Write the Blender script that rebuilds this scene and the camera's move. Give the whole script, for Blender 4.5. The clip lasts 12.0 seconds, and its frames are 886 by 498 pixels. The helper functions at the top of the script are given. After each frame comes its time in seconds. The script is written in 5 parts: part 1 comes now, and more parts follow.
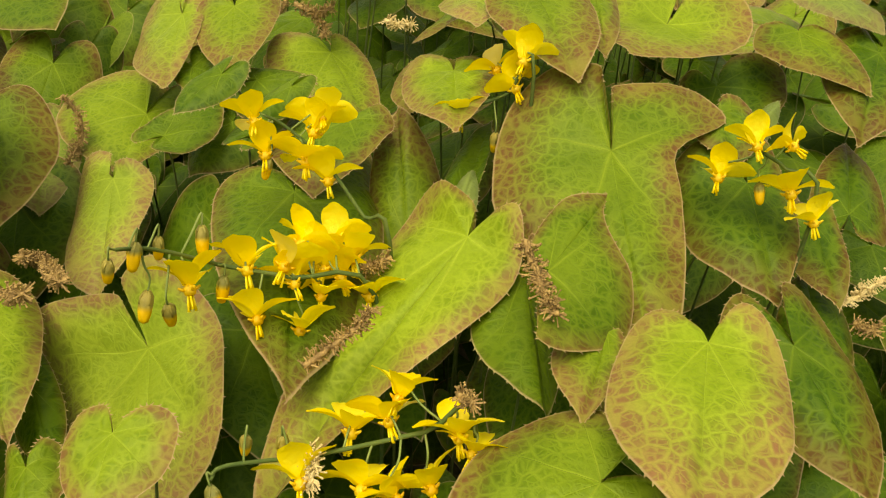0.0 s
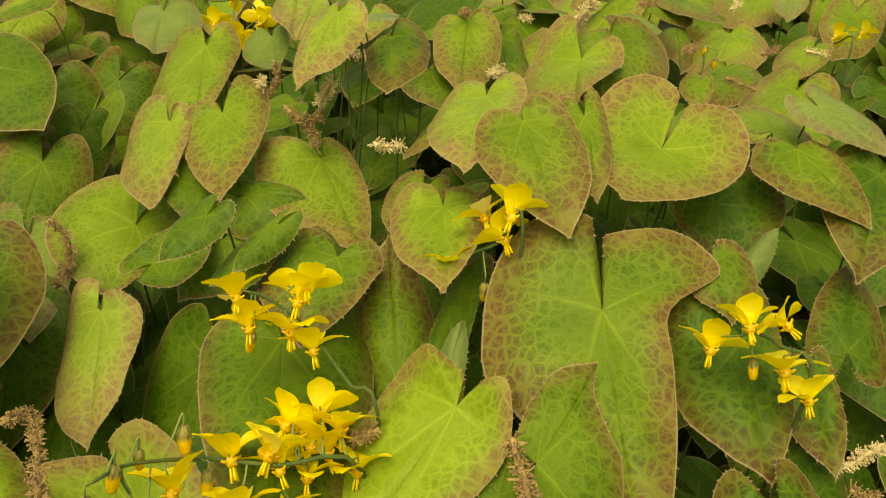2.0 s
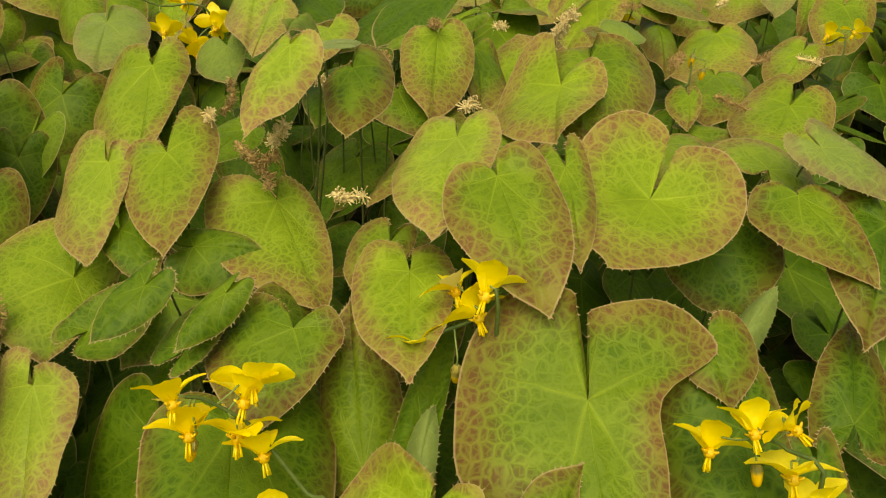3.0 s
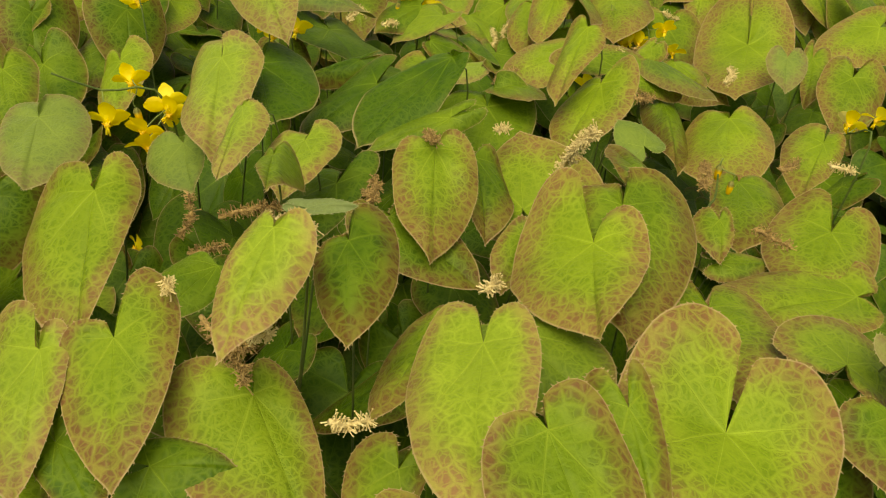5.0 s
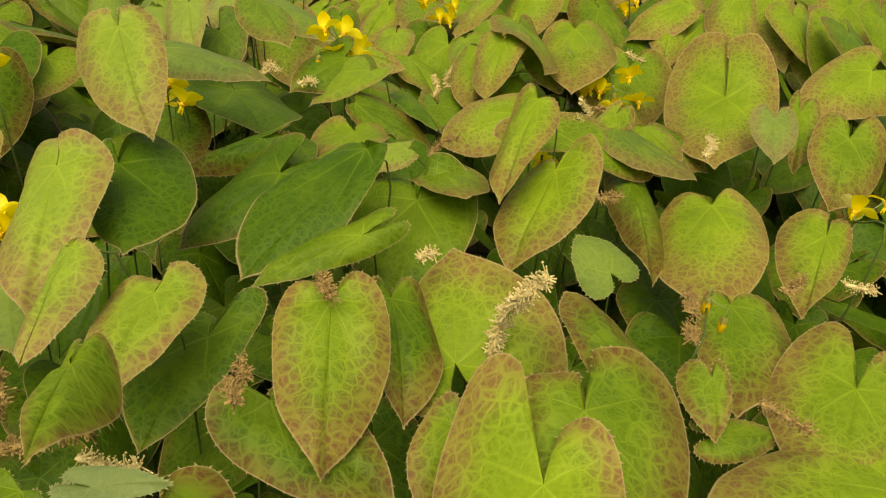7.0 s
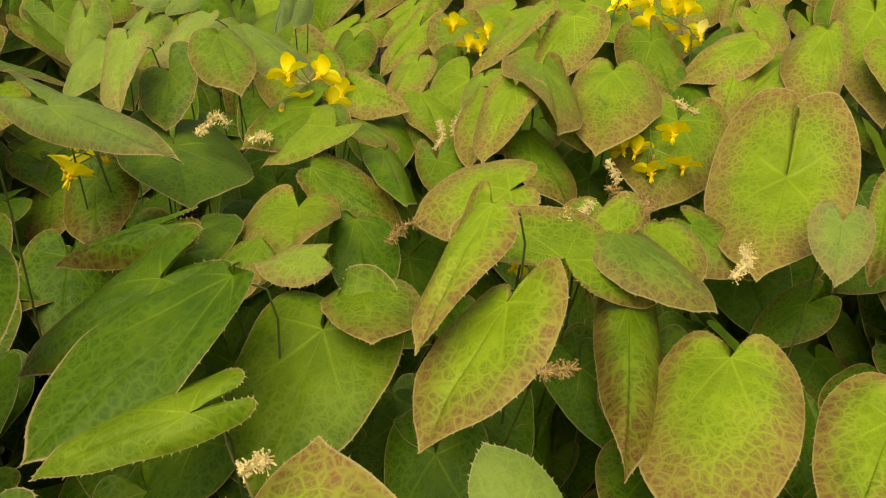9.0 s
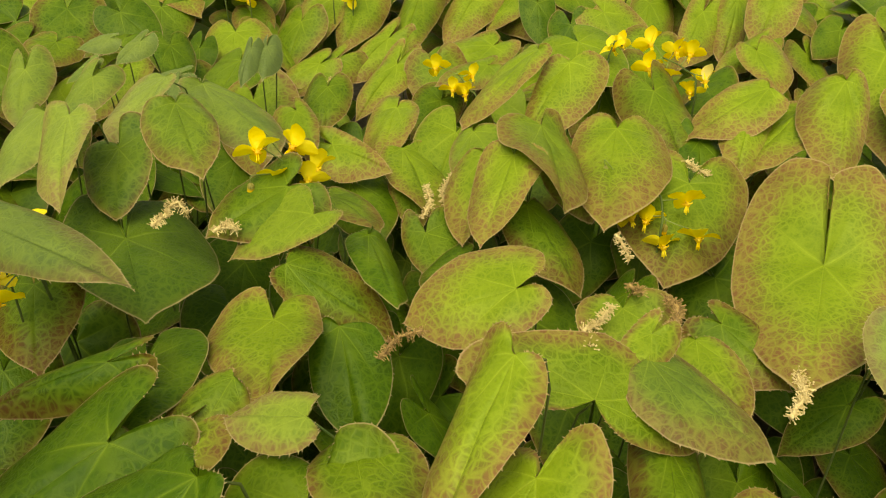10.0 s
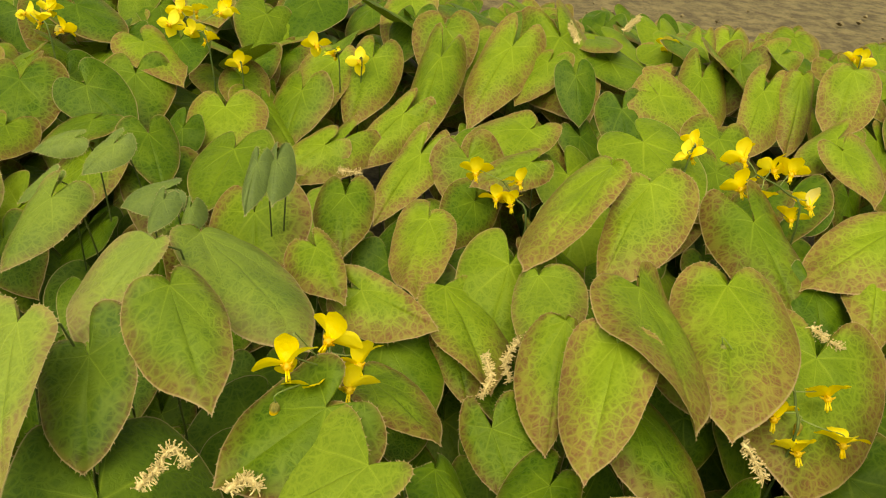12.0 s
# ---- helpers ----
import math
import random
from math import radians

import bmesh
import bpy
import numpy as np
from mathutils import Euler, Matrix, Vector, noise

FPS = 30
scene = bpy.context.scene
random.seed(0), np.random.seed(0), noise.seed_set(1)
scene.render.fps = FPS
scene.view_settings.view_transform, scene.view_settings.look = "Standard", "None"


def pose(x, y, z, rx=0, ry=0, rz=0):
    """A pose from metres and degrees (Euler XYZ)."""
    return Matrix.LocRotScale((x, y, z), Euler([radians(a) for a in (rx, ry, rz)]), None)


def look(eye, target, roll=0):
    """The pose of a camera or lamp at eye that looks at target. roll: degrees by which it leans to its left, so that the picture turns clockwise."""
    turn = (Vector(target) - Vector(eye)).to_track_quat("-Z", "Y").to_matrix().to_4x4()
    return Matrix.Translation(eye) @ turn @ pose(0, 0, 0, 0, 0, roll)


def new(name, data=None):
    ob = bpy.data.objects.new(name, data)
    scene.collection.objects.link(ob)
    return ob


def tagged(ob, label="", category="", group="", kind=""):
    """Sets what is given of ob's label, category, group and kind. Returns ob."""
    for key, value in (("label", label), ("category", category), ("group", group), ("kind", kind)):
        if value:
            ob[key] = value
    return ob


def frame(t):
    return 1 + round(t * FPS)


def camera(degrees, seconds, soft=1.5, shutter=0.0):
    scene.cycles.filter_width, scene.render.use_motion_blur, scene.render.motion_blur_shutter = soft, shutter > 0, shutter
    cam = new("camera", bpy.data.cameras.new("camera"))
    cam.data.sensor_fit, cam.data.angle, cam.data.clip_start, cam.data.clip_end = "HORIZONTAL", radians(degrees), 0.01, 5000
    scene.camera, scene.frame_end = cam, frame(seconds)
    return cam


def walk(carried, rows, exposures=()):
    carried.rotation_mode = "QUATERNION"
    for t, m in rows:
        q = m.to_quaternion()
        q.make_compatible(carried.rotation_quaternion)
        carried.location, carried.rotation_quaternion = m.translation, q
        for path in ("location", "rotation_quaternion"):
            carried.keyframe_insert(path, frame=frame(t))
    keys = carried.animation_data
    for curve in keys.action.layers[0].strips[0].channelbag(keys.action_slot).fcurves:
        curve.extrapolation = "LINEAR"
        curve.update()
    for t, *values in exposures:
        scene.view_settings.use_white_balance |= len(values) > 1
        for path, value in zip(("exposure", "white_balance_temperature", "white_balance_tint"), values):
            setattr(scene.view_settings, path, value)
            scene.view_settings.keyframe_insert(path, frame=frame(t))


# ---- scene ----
cam = camera(58.6, 12.0, 1.15)
PATH = [
    (0, (0.00064, 0.00095, 0.31433), (0.01587, 0.90094, -0.12131), 3.076),
    (0.5, (-0.00100, 0.00042, 0.31624), (0.01041, 0.89758, -0.12533), 3.000),
    (1, (-0.00479, 0.00444, 0.31983), (0.00329, 0.89906, -0.12693), 2.941),
    (1.5, (-0.00029, 0.01689, 0.34717), (0.00911, 0.90177, -0.11855), 2.278),
    (2, (0.00480, 0.03056, 0.36373), (0.01014, 0.91611, -0.10079), 2.023),
    (2.5, (0.00903, 0.05120, 0.36905), (0.02935, 0.92372, -0.11910), 1.972),
    (3, (0.00824, 0.07032, 0.37901), (0.03998, 0.93532, -0.12175), 1.947),
    (3.2, (0.00860, 0.07758, 0.38153), (0.04185, 0.93972, -0.12405), 1.995),
    (4.8, (-0.00899, 0.14241, 0.40743), (0.07274, 0.99753, -0.10451), 3.965),
    (5, (-0.01146, 0.15240, 0.41035), (0.08368, 1.00624, -0.10141), 4.060),
    (5.5, (-0.01372, 0.17987, 0.41424), (0.11907, 1.03079, -0.09401), 4.435),
    (6, (-0.01149, 0.20909, 0.41325), (0.16000, 1.05471, -0.09224), 4.039),
    (6.5, (-0.00688, 0.23307, 0.41300), (0.16805, 1.07957, -0.08983), 3.789),
    (7, (0.01778, 0.25354, 0.41695), (0.15252, 1.10463, -0.09049), 3.870),
    (7.2, (0.03185, 0.26140, 0.42320), (0.14594, 1.11332, -0.08788), 3.348),
    (8.8, (0.09023, 0.33968, 0.42258), (0.08130, 1.19361, -0.09774), 2.598),
    (9, (0.09177, 0.35522, 0.42168), (0.10373, 1.20659, -0.10275), 2.970),
    (9.5, (0.09078, 0.39559, 0.42661), (0.13240, 1.24625, -0.09745), 2.824),
    (10, (0.07866, 0.42102, 0.43523), (0.13128, 1.26958, -0.09125), 3.411),
    (10.5, (0.06695, 0.44722, 0.44181), (0.12883, 1.29316, -0.08787), 4.234),
    (11, (0.05245, 0.47472, 0.44455), (0.12221, 1.31910, -0.08662), 4.737),
    (11.5, (0.04088, 0.50851, 0.45054), (0.11739, 1.35181, -0.08142), 5.301),
    (12, (0.03527, 0.54926, 0.44995), (0.13703, 1.39718, -0.07033), 5.983),
]
walk(cam, [(t, look(eye, target, roll)) for t, eye, target, roll in PATH], [(0, 0.68, 8000, 13), (2, 0.53, 8000, 11), (5, 0.46, 8000, 9), (7, 0.52, 8000, 9), (9, 0.58, 7950, 9), (12, 0.60, 7950, 9)])

# world, sun, exposure
world = bpy.data.worlds.new("overcast_sky")
scene.world = world
world.use_nodes = True
wn = world.node_tree.nodes
sky = wn.new("ShaderNodeTexSky")
sky.sky_type = "NISHITA"
sky.sun_disc = False
sky.sun_elevation, sky.sun_rotation = radians(62), radians(200)
sky.air_density, sky.dust_density, sky.ozone_density = 1.4, 4.0, 0.6
wn["Background"].inputs["Strength"].default_value = 0.105
veil = wn.new("ShaderNodeHueSaturation")
veil.inputs["Saturation"].default_value = 0.28
world.node_tree.links.new(sky.outputs["Color"], veil.inputs["Color"])
world.node_tree.links.new(veil.outputs["Color"], wn["Background"].inputs["Color"])
sun = new("sun", bpy.data.lights.new("sun", "SUN"))
sun.data.energy, sun.data.angle, sun.data.color = 1.9, radians(48), (1.0, 0.93, 0.80)
sun.rotation_euler = Euler((radians(28), 0, radians(-20)))


# ---- materials ----
class Nodes:
    """Short-hand for building a node material."""

    def __init__(self, name):
        self.mat = bpy.data.materials.new(name)
        self.mat.use_nodes = True
        self.tree = self.mat.node_tree
        self.bsdf = self.tree.nodes["Principled BSDF"]
        self.out = self.tree.nodes["Material Output"]

    def add(self, kind, operation="", use_clamp=False, interpolation_type="", data_type="", blend_type="", feature="", uv_map=""):
        n = self.tree.nodes.new(kind)
        if operation:
            n.operation = operation
        if use_clamp:
            n.use_clamp = True
        if interpolation_type:
            n.interpolation_type = interpolation_type
        if data_type:
            n.data_type = data_type
        if blend_type:
            n.blend_type = blend_type
        if feature:
            n.feature = feature
        if uv_map:
            n.uv_map = uv_map
        return n

    def put(self, socket, v):
        if hasattr(v, "is_output"):
            self.tree.links.new(v, socket)
        elif v is not None:
            socket.default_value = v

    def math(self, op, a, b=None, c=None, clamp=False):
        n = self.add("ShaderNodeMath", operation=op, use_clamp=clamp)
        for s, v in zip(n.inputs, (a, b, c)):
            self.put(s, v)
        return n.outputs[0]

    def ramp(self, v, lo, hi, to_lo=0.0, to_hi=1.0):
        n = self.add("ShaderNodeMapRange", interpolation_type="SMOOTHSTEP")
        for s, w in zip(n.inputs, (v, lo, hi, to_lo, to_hi)):
            self.put(s, w)
        return n.outputs[0]

    def mix(self, f, a, b, blend="MIX"):
        n = self.add("ShaderNodeMix", data_type="RGBA", blend_type=blend)
        self.put(n.inputs[0], f)
        self.put(n.inputs[6], a if hasattr(a, "is_output") else (*a, 1))
        self.put(n.inputs[7], b if hasattr(b, "is_output") else (*b, 1))
        return n.outputs[2]

    def noise(self, vec, scale, detail=3.0, rough=0.55):
        n = self.add("ShaderNodeTexNoise")
        self.put(n.inputs["Vector"], vec)
        for k, v in (("Scale", scale), ("Detail", detail), ("Roughness", rough)):
            n.inputs[k].default_value = v
        return n.outputs["Fac"]

    def bump(self, height, strength, distance):
        n = self.add("ShaderNodeBump")
        n.inputs["Strength"].default_value, n.inputs["Distance"].default_value = strength, distance
        self.put(n.inputs["Height"], height)
        self.put(self.bsdf.inputs["Normal"], n.outputs[0])
        return n.outputs[0]


def leaf_material(name, own, redness=0.8, tones=(0.3, 0.45)):
    """Barrenwort blade: green with a paler vein net and a bronze flush between the veins, strongest at the margin.
    own: redness and tone come from the object's colour; otherwise they vary from leaf to leaf of one mesh."""
    m = Nodes(name)
    if own:
        info = m.add("ShaderNodeObjectInfo")
        sep = m.add("ShaderNodeSeparateColor")
        m.put(sep.inputs[0], info.outputs["Color"])
        red, tone, rnd = sep.outputs[0], sep.outputs[1], info.outputs["Random"]
    else:
        geo = m.add("ShaderNodeNewGeometry")
        rnd = geo.outputs["Random Per Island"]
        red = m.math("FRACT", m.math("MULTIPLY", rnd, 7.31))
        red = m.math("MULTIPLY", red, redness)
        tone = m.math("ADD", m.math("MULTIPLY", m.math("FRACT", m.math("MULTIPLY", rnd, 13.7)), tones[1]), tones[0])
    fan = m.add("ShaderNodeUVMap", uv_map="fan").outputs[0]
    flat = m.add("ShaderNodeUVMap", uv_map="blade").outputs[0]
    s = m.add("ShaderNodeSeparateXYZ")
    m.put(s.inputs[0], fan)
    u, v = s.outputs[0], s.outputs[1]
    shift = m.add("ShaderNodeCombineXYZ")
    m.put(shift.inputs[0], m.math("MULTIPLY", rnd, 37.0))
    m.put(shift.inputs[1], m.math("MULTIPLY", rnd, 91.0))
    add = m.add("ShaderNodeVectorMath", operation="ADD")
    m.put(add.inputs[0], flat)
    m.put(add.inputs[1], shift.outputs[0])
    place = add.outputs[0]
    warp = m.add("ShaderNodeTexNoise")
    m.put(warp.inputs["Vector"], place)
    warp.inputs["Scale"].default_value = 9.0
    wv = m.add("ShaderNodeVectorMath", operation="MULTIPLY_ADD")
    m.put(wv.inputs[0], warp.outputs["Color"])
    wv.inputs[1].default_value = (0.06, 0.06, 0)
    m.put(wv.inputs[2], place)
    curl = m.add("ShaderNodeTexNoise")
    m.put(curl.inputs["Vector"], place)
    curl.inputs["Scale"].default_value = 34.0
    wv2 = m.add("ShaderNodeVectorMath", operation="MULTIPLY_ADD")
    m.put(wv2.inputs[0], curl.outputs["Color"])
    wv2.inputs[1].default_value = (0.010, 0.010, 0)
    m.put(wv2.inputs[2], wv.outputs[0])
    cell = m.add("ShaderNodeTexVoronoi", feature="DISTANCE_TO_EDGE")
    m.put(cell.inputs["Vector"], wv2.outputs[0])
    cell.inputs["Scale"].default_value = 25.0
    broad = m.add("ShaderNodeTexVoronoi", feature="DISTANCE_TO_EDGE")
    m.put(broad.inputs["Vector"], wv2.outputs[0])
    broad.inputs["Scale"].default_value = 12.5
    patch = m.noise(place, 2.6, 3.0)
    # main veins radiate from the stalk
    near = m.math("PINGPONG", m.math("MULTIPLY", m.math("ADD", u, m.math("MULTIPLY", m.math("SUBTRACT", patch, 0.5), 0.02)), 8.0), 0.5)
    gap = m.math("MULTIPLY", near, m.math("ADD", v, 0.03))
    vein = m.math("MULTIPLY", m.ramp(gap, 0.003, 0.034, 1.0, 0.0), m.ramp(v, 0.35, 0.95, 1.0, 0.1))
    thread = m.math("MULTIPLY", m.ramp(gap, 0.002, 0.010, 1.0, 0.0), m.ramp(v, 0.5, 0.98, 1.0, 0.0))
    net = m.ramp(cell.outputs["Distance"], 0.0, 0.20, 0.68, 0.0)
    loops = m.ramp(broad.outputs["Distance"], 0.01, 0.20, 1.0, 0.0)
    # flush towards the margin, uneven, between the veins
    wide = m.math("MULTIPLY", red, 0.60)
    reach = m.math("ADD", v, m.math("MULTIPLY", m.math("SUBTRACT", patch, 0.5), 0.5))
    edge = m.math("MULTIPLY", m.ramp(reach, m.math("SUBTRACT", 0.92, wide), m.math("SUBTRACT", 1.16, m.math("MULTIPLY", wide, 0.3))), m.ramp(red, 0.0, 0.75))
    lines = m.math("MAXIMUM", net, loops)
    lines = m.math("MAXIMUM", lines, m.math("MULTIPLY", vein, 0.9))
    rim = m.math("MULTIPLY", m.ramp(v, 0.90, 0.985), m.ramp(red, 0.05, 0.45))
    pale = m.math("MULTIPLY", m.math("MULTIPLY", lines, m.ramp(red, 0.0, 0.9, 0.45, 0.95)), m.ramp(v, 0.15, 0.7, 0.22, 1.0), clamp=True)
    pale = m.math("MAXIMUM", pale, m.math("MULTIPLY", vein, 0.6))
    pale = m.math("MAXIMUM", pale, m.math("MULTIPLY", thread, 0.85))
    grain = m.noise(place, 55.0, 4.0, 0.6)
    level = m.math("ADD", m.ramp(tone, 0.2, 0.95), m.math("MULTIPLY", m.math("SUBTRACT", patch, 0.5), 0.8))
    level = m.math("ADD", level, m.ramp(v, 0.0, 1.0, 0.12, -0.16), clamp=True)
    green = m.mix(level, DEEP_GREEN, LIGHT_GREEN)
    veined = m.mix(level, VEIN_DEEP, VEIN_LIGHT)
    body = m.mix(pale, green, veined)
    bronze = m.mix(level, BRONZE_DEEP, BRONZE_LIGHT)
    tan = m.mix(level, TAN_DEEP, TAN_LIGHT)
    body = m.mix(m.math("MULTIPLY", edge, m.math("SUBTRACT", 0.84, m.math("MULTIPLY", lines, 0.70))), body, bronze)
    margin = m.mix(m.math("MULTIPLY", lines, 0.70), bronze, tan)
    body = m.mix(m.math("MULTIPLY", m.math("MAXIMUM", m.math("MULTIPLY", edge, m.ramp(v, 0.5, 0.95)), rim), 0.85), body, margin)
    body = m.mix(m.math("MULTIPLY", m.ramp(v, 0.978, 0.994), 0.6), body, (0.44, 0.33, 0.16))
    if own:
        body = m.mix(m.math("MULTIPLY", sep.outputs[2], 0.65), body, (0.22, 0.27, 0.11))
    body = m.mix(m.ramp(grain, 0.3, 0.75, 0.0, 0.2), body, (0.06, 0.09, 0.008))
    body = m.mix(m.ramp(m.noise(place, 140.0, 1.0), 0.74, 0.8, 0.0, 0.3), body, (0.30, 0.29, 0.10))
    m.put(m.bsdf.inputs["Base Color"], body)
    m.put(m.bsdf.inputs["Roughness"], m.ramp(grain, 0.2, 0.8, 0.36, 0.54))
    m.bsdf.inputs["Specular IOR Level"].default_value = 0.11
    relief = m.math("ADD", m.math("MULTIPLY", m.math("MAXIMUM", m.math("MULTIPLY", lines, 0.5), thread), -0.6), m.math("MULTIPLY", grain, 0.3))
    normal = m.bump(relief, 0.5, 0.0008)
    thin = m.add("ShaderNodeBsdfTranslucent")
    m.put(thin.inputs["Color"], m.mix(0.5, body, (0.25, 0.32, 0.02)))
    m.put(thin.inputs["Normal"], normal)
    both = m.add("ShaderNodeMixShader")
    both.inputs[0].default_value = 0.16
    m.put(both.inputs[1], m.bsdf.outputs[0])
    m.put(both.inputs[2], thin.outputs[0])
    m.put(m.out.inputs["Surface"], both.outputs[0])
    return m.mat


DEEP_GREEN, LIGHT_GREEN = (0.030, 0.084, 0.002), (0.206, 0.310, 0.014)
VEIN_DEEP, VEIN_LIGHT = (0.110, 0.190, 0.010), (0.335, 0.450, 0.034)
BRONZE_DEEP, BRONZE_LIGHT = (0.108, 0.044, 0.012), (0.285, 0.142, 0.062)
TAN_DEEP, TAN_LIGHT = (0.200, 0.185, 0.028), (0.400, 0.365, 0.070)
LEAF = leaf_material("barrenwort_leaf", True)
LEAF_MASS = leaf_material("barrenwort_leaf_mass", False, 1.0, (0.25, 0.42))
# lower leaves: less bronze, and a darker green that paints in their shade
LEAF_LOW_SHADE = leaf_material("shade_darkened_lower_leaf", False, 0.45, (0.08, 0.34))


def plain(name, a, b, scale, rough=0.6, bump=0.0, coat=None):
    """Two tones mixed by a two-scale noise, with a little relief."""
    m = Nodes(name)
    co = m.add("ShaderNodeTexCoord").outputs["Object"]
    f = m.math("ADD", m.math("MULTIPLY", m.noise(co, scale), 0.65), m.math("MULTIPLY", m.noise(co, scale * 6.3), 0.35))
    m.put(m.bsdf.inputs["Base Color"], m.mix(m.ramp(f, 0.32, 0.68), a, b))
    m.bsdf.inputs["Roughness"].default_value = rough
    if bump:
        m.bump(f, 0.6, bump)
    return m.mat


def petal_material(name, a, b, tip=None):
    m = Nodes(name)
    co = m.add("ShaderNodeTexCoord").outputs["Object"]
    rnd = m.add("ShaderNodeObjectInfo").outputs["Random"]
    f = m.math("ADD", m.math("MULTIPLY", m.noise(co, 2.5), 0.7), m.math("MULTIPLY", rnd, 0.4))
    col = m.mix(m.ramp(f, 0.3, 0.8), a, b)
    if tip:
        along = m.add("ShaderNodeSeparateXYZ")
        m.put(along.inputs[0], co)
        col = m.mix(m.ramp(m.math("ADD", along.outputs[2], m.math("MULTIPLY", rnd, 0.3)), -0.40, -0.15), tip, col)
    m.put(m.bsdf.inputs["Base Color"], col)
    m.bsdf.inputs["Roughness"].default_value = 0.55
    m.bump(m.noise(co, 5.0, 4.0), 0.5, 0.0012)
    thin = m.add("ShaderNodeBsdfTranslucent")
    m.put(thin.inputs["Color"], col)
    both = m.add("ShaderNodeMixShader")
    both.inputs[0].default_value = 0.35
    m.put(both.inputs[1], m.bsdf.outputs[0])
    m.put(both.inputs[2], thin.outputs[0])
    m.put(m.out.inputs["Surface"], both.outputs[0])
    return m.mat


STALK = plain("leaf_stalk", (0.05, 0.09, 0.010), (0.10, 0.13, 0.018), 60, 0.8)
YELLOW = petal_material("yellow_sepal", (0.95, 0.75, 0.003), (0.98, 0.86, 0.03))
PALE_YELLOW = petal_material("pale_sepal", (0.88, 0.74, 0.05), (0.86, 0.78, 0.22))
ORANGE = petal_material("orange_nectary", (0.84, 0.52, 0.006), (0.90, 0.66, 0.02))
BUD = petal_material("bud", (0.22, 0.24, 0.05), (0.42, 0.36, 0.06), (0.92, 0.62, 0.008))
FLOWER_STEM = plain("flower_stem", (0.040, 0.085, 0.008), (0.10, 0.14, 0.016), 90, 0.8)
PEDICEL = plain("flower_stalk", (0.12, 0.19, 0.03), (0.22, 0.28, 0.06), 90, 0.7)
CATKIN_BROWN = plain("dry_brown_catkin", (0.17, 0.105, 0.03), (0.42, 0.29, 0.085), 400, 0.8)
CATKIN_PALE = plain("pale_dry_catkin", (0.45, 0.35, 0.12), (0.72, 0.61, 0.28), 400, 0.8)
SOIL = plain("garden_soil", (0.055, 0.043, 0.014), (0.19, 0.155, 0.058), 26, 0.95, 0.01)
CLOD = plain("soil_clods", (0.07, 0.055, 0.02), (0.26, 0.21, 0.09), 60, 0.95)


# ---- building helpers ----
def mesh_of(name, bm, material, smooth=True):
    me = bpy.data.meshes.new(name)
    bm.to_mesh(me)
    bm.free()
    me.materials.append(material)
    me.polygons.foreach_set("use_smooth", [smooth] * len(me.polygons))
    return me


def part(name, bm, material, parent, label=""):
    """Links a bmesh (or a mesh) as one part under a thing or a part."""
    me = bm if isinstance(bm, bpy.types.Mesh) else mesh_of(name, bm, material)
    ob = new(name, me)
    ob.parent = parent
    return tagged(ob, label)


def smooth_line(points, steps):
    """A Catmull-Rom line through the points."""
    p = [Vector(q) for q in points]
    p = [2 * p[0] - p[1], *p, 2 * p[-1] - p[-2]]
    out = []
    for a, b, c, d in zip(p, p[1:], p[2:], p[3:]):
        for k in range(steps):
            t = k / steps
            out.append(0.5 * (2 * b + (c - a) * t + (2 * a - 5 * b + 4 * c - d) * t * t + (3 * b - a - 3 * c + d) * t**3))
    return [*out, p[-2]]


def tube(bm, line, radii, sides=6):
    """A tube along a line; radii: at its start and its end."""
    rings, n = [], len(line)
    for k, p in enumerate(line):
        along = (line[min(k + 1, n - 1)] - line[max(k - 1, 0)]).normalized()
        side = along.orthogonal().normalized() if k == 0 else (side - along * side.dot(along)).normalized()
        up = along.cross(side)
        r = radii[0] + (radii[1] - radii[0]) * k / (n - 1)
        rings.append([bm.verts.new(p + r * (math.cos(a) * side + math.sin(a) * up)) for a in (2 * math.pi * j / sides for j in range(sides))])
    for a, b in zip(rings, rings[1:]):
        for j in range(sides):
            bm.faces.new((a[j], a[(j + 1) % sides], b[(j + 1) % sides], b[j]))
    bm.faces.new(rings[0][::-1])
    bm.faces.new(rings[-1])
    return bm


HALF = [(0, 1), (0.055, 0.935), (0.21, 0.79), (0.37, 0.57), (0.46, 0.33), (0.50, 0.12), (0.495, -0.08), (0.435, -0.24), (0.33, -0.34), (0.215, -0.365), (0.135, -0.318), (0.078, -0.23), (0.036, -0.12), (0, 0)]


def half_outline(lobe, belly, slim=0.0, notch=1.0, waist=0.0):
    """One side of a blade, from the tip round the lobe to the stalk: widest at belly, its lobe reaching back by lobe."""
    side = []
    for k, (x, y) in enumerate(HALF):
        if k <= 5:
            x *= max(0.08, 1 - slim * (y - 0.12)) * (1 - waist)
            y = belly + (y - 0.12) / 0.88 * (1 - belly)
        elif k <= 9:
            y = belly + (0.12 - y) / 0.485 * (-lobe - belly)
        else:
            x, y = x * notch, y * lobe / 0.365
        side.append(Vector((x, y, 0)))
    return side


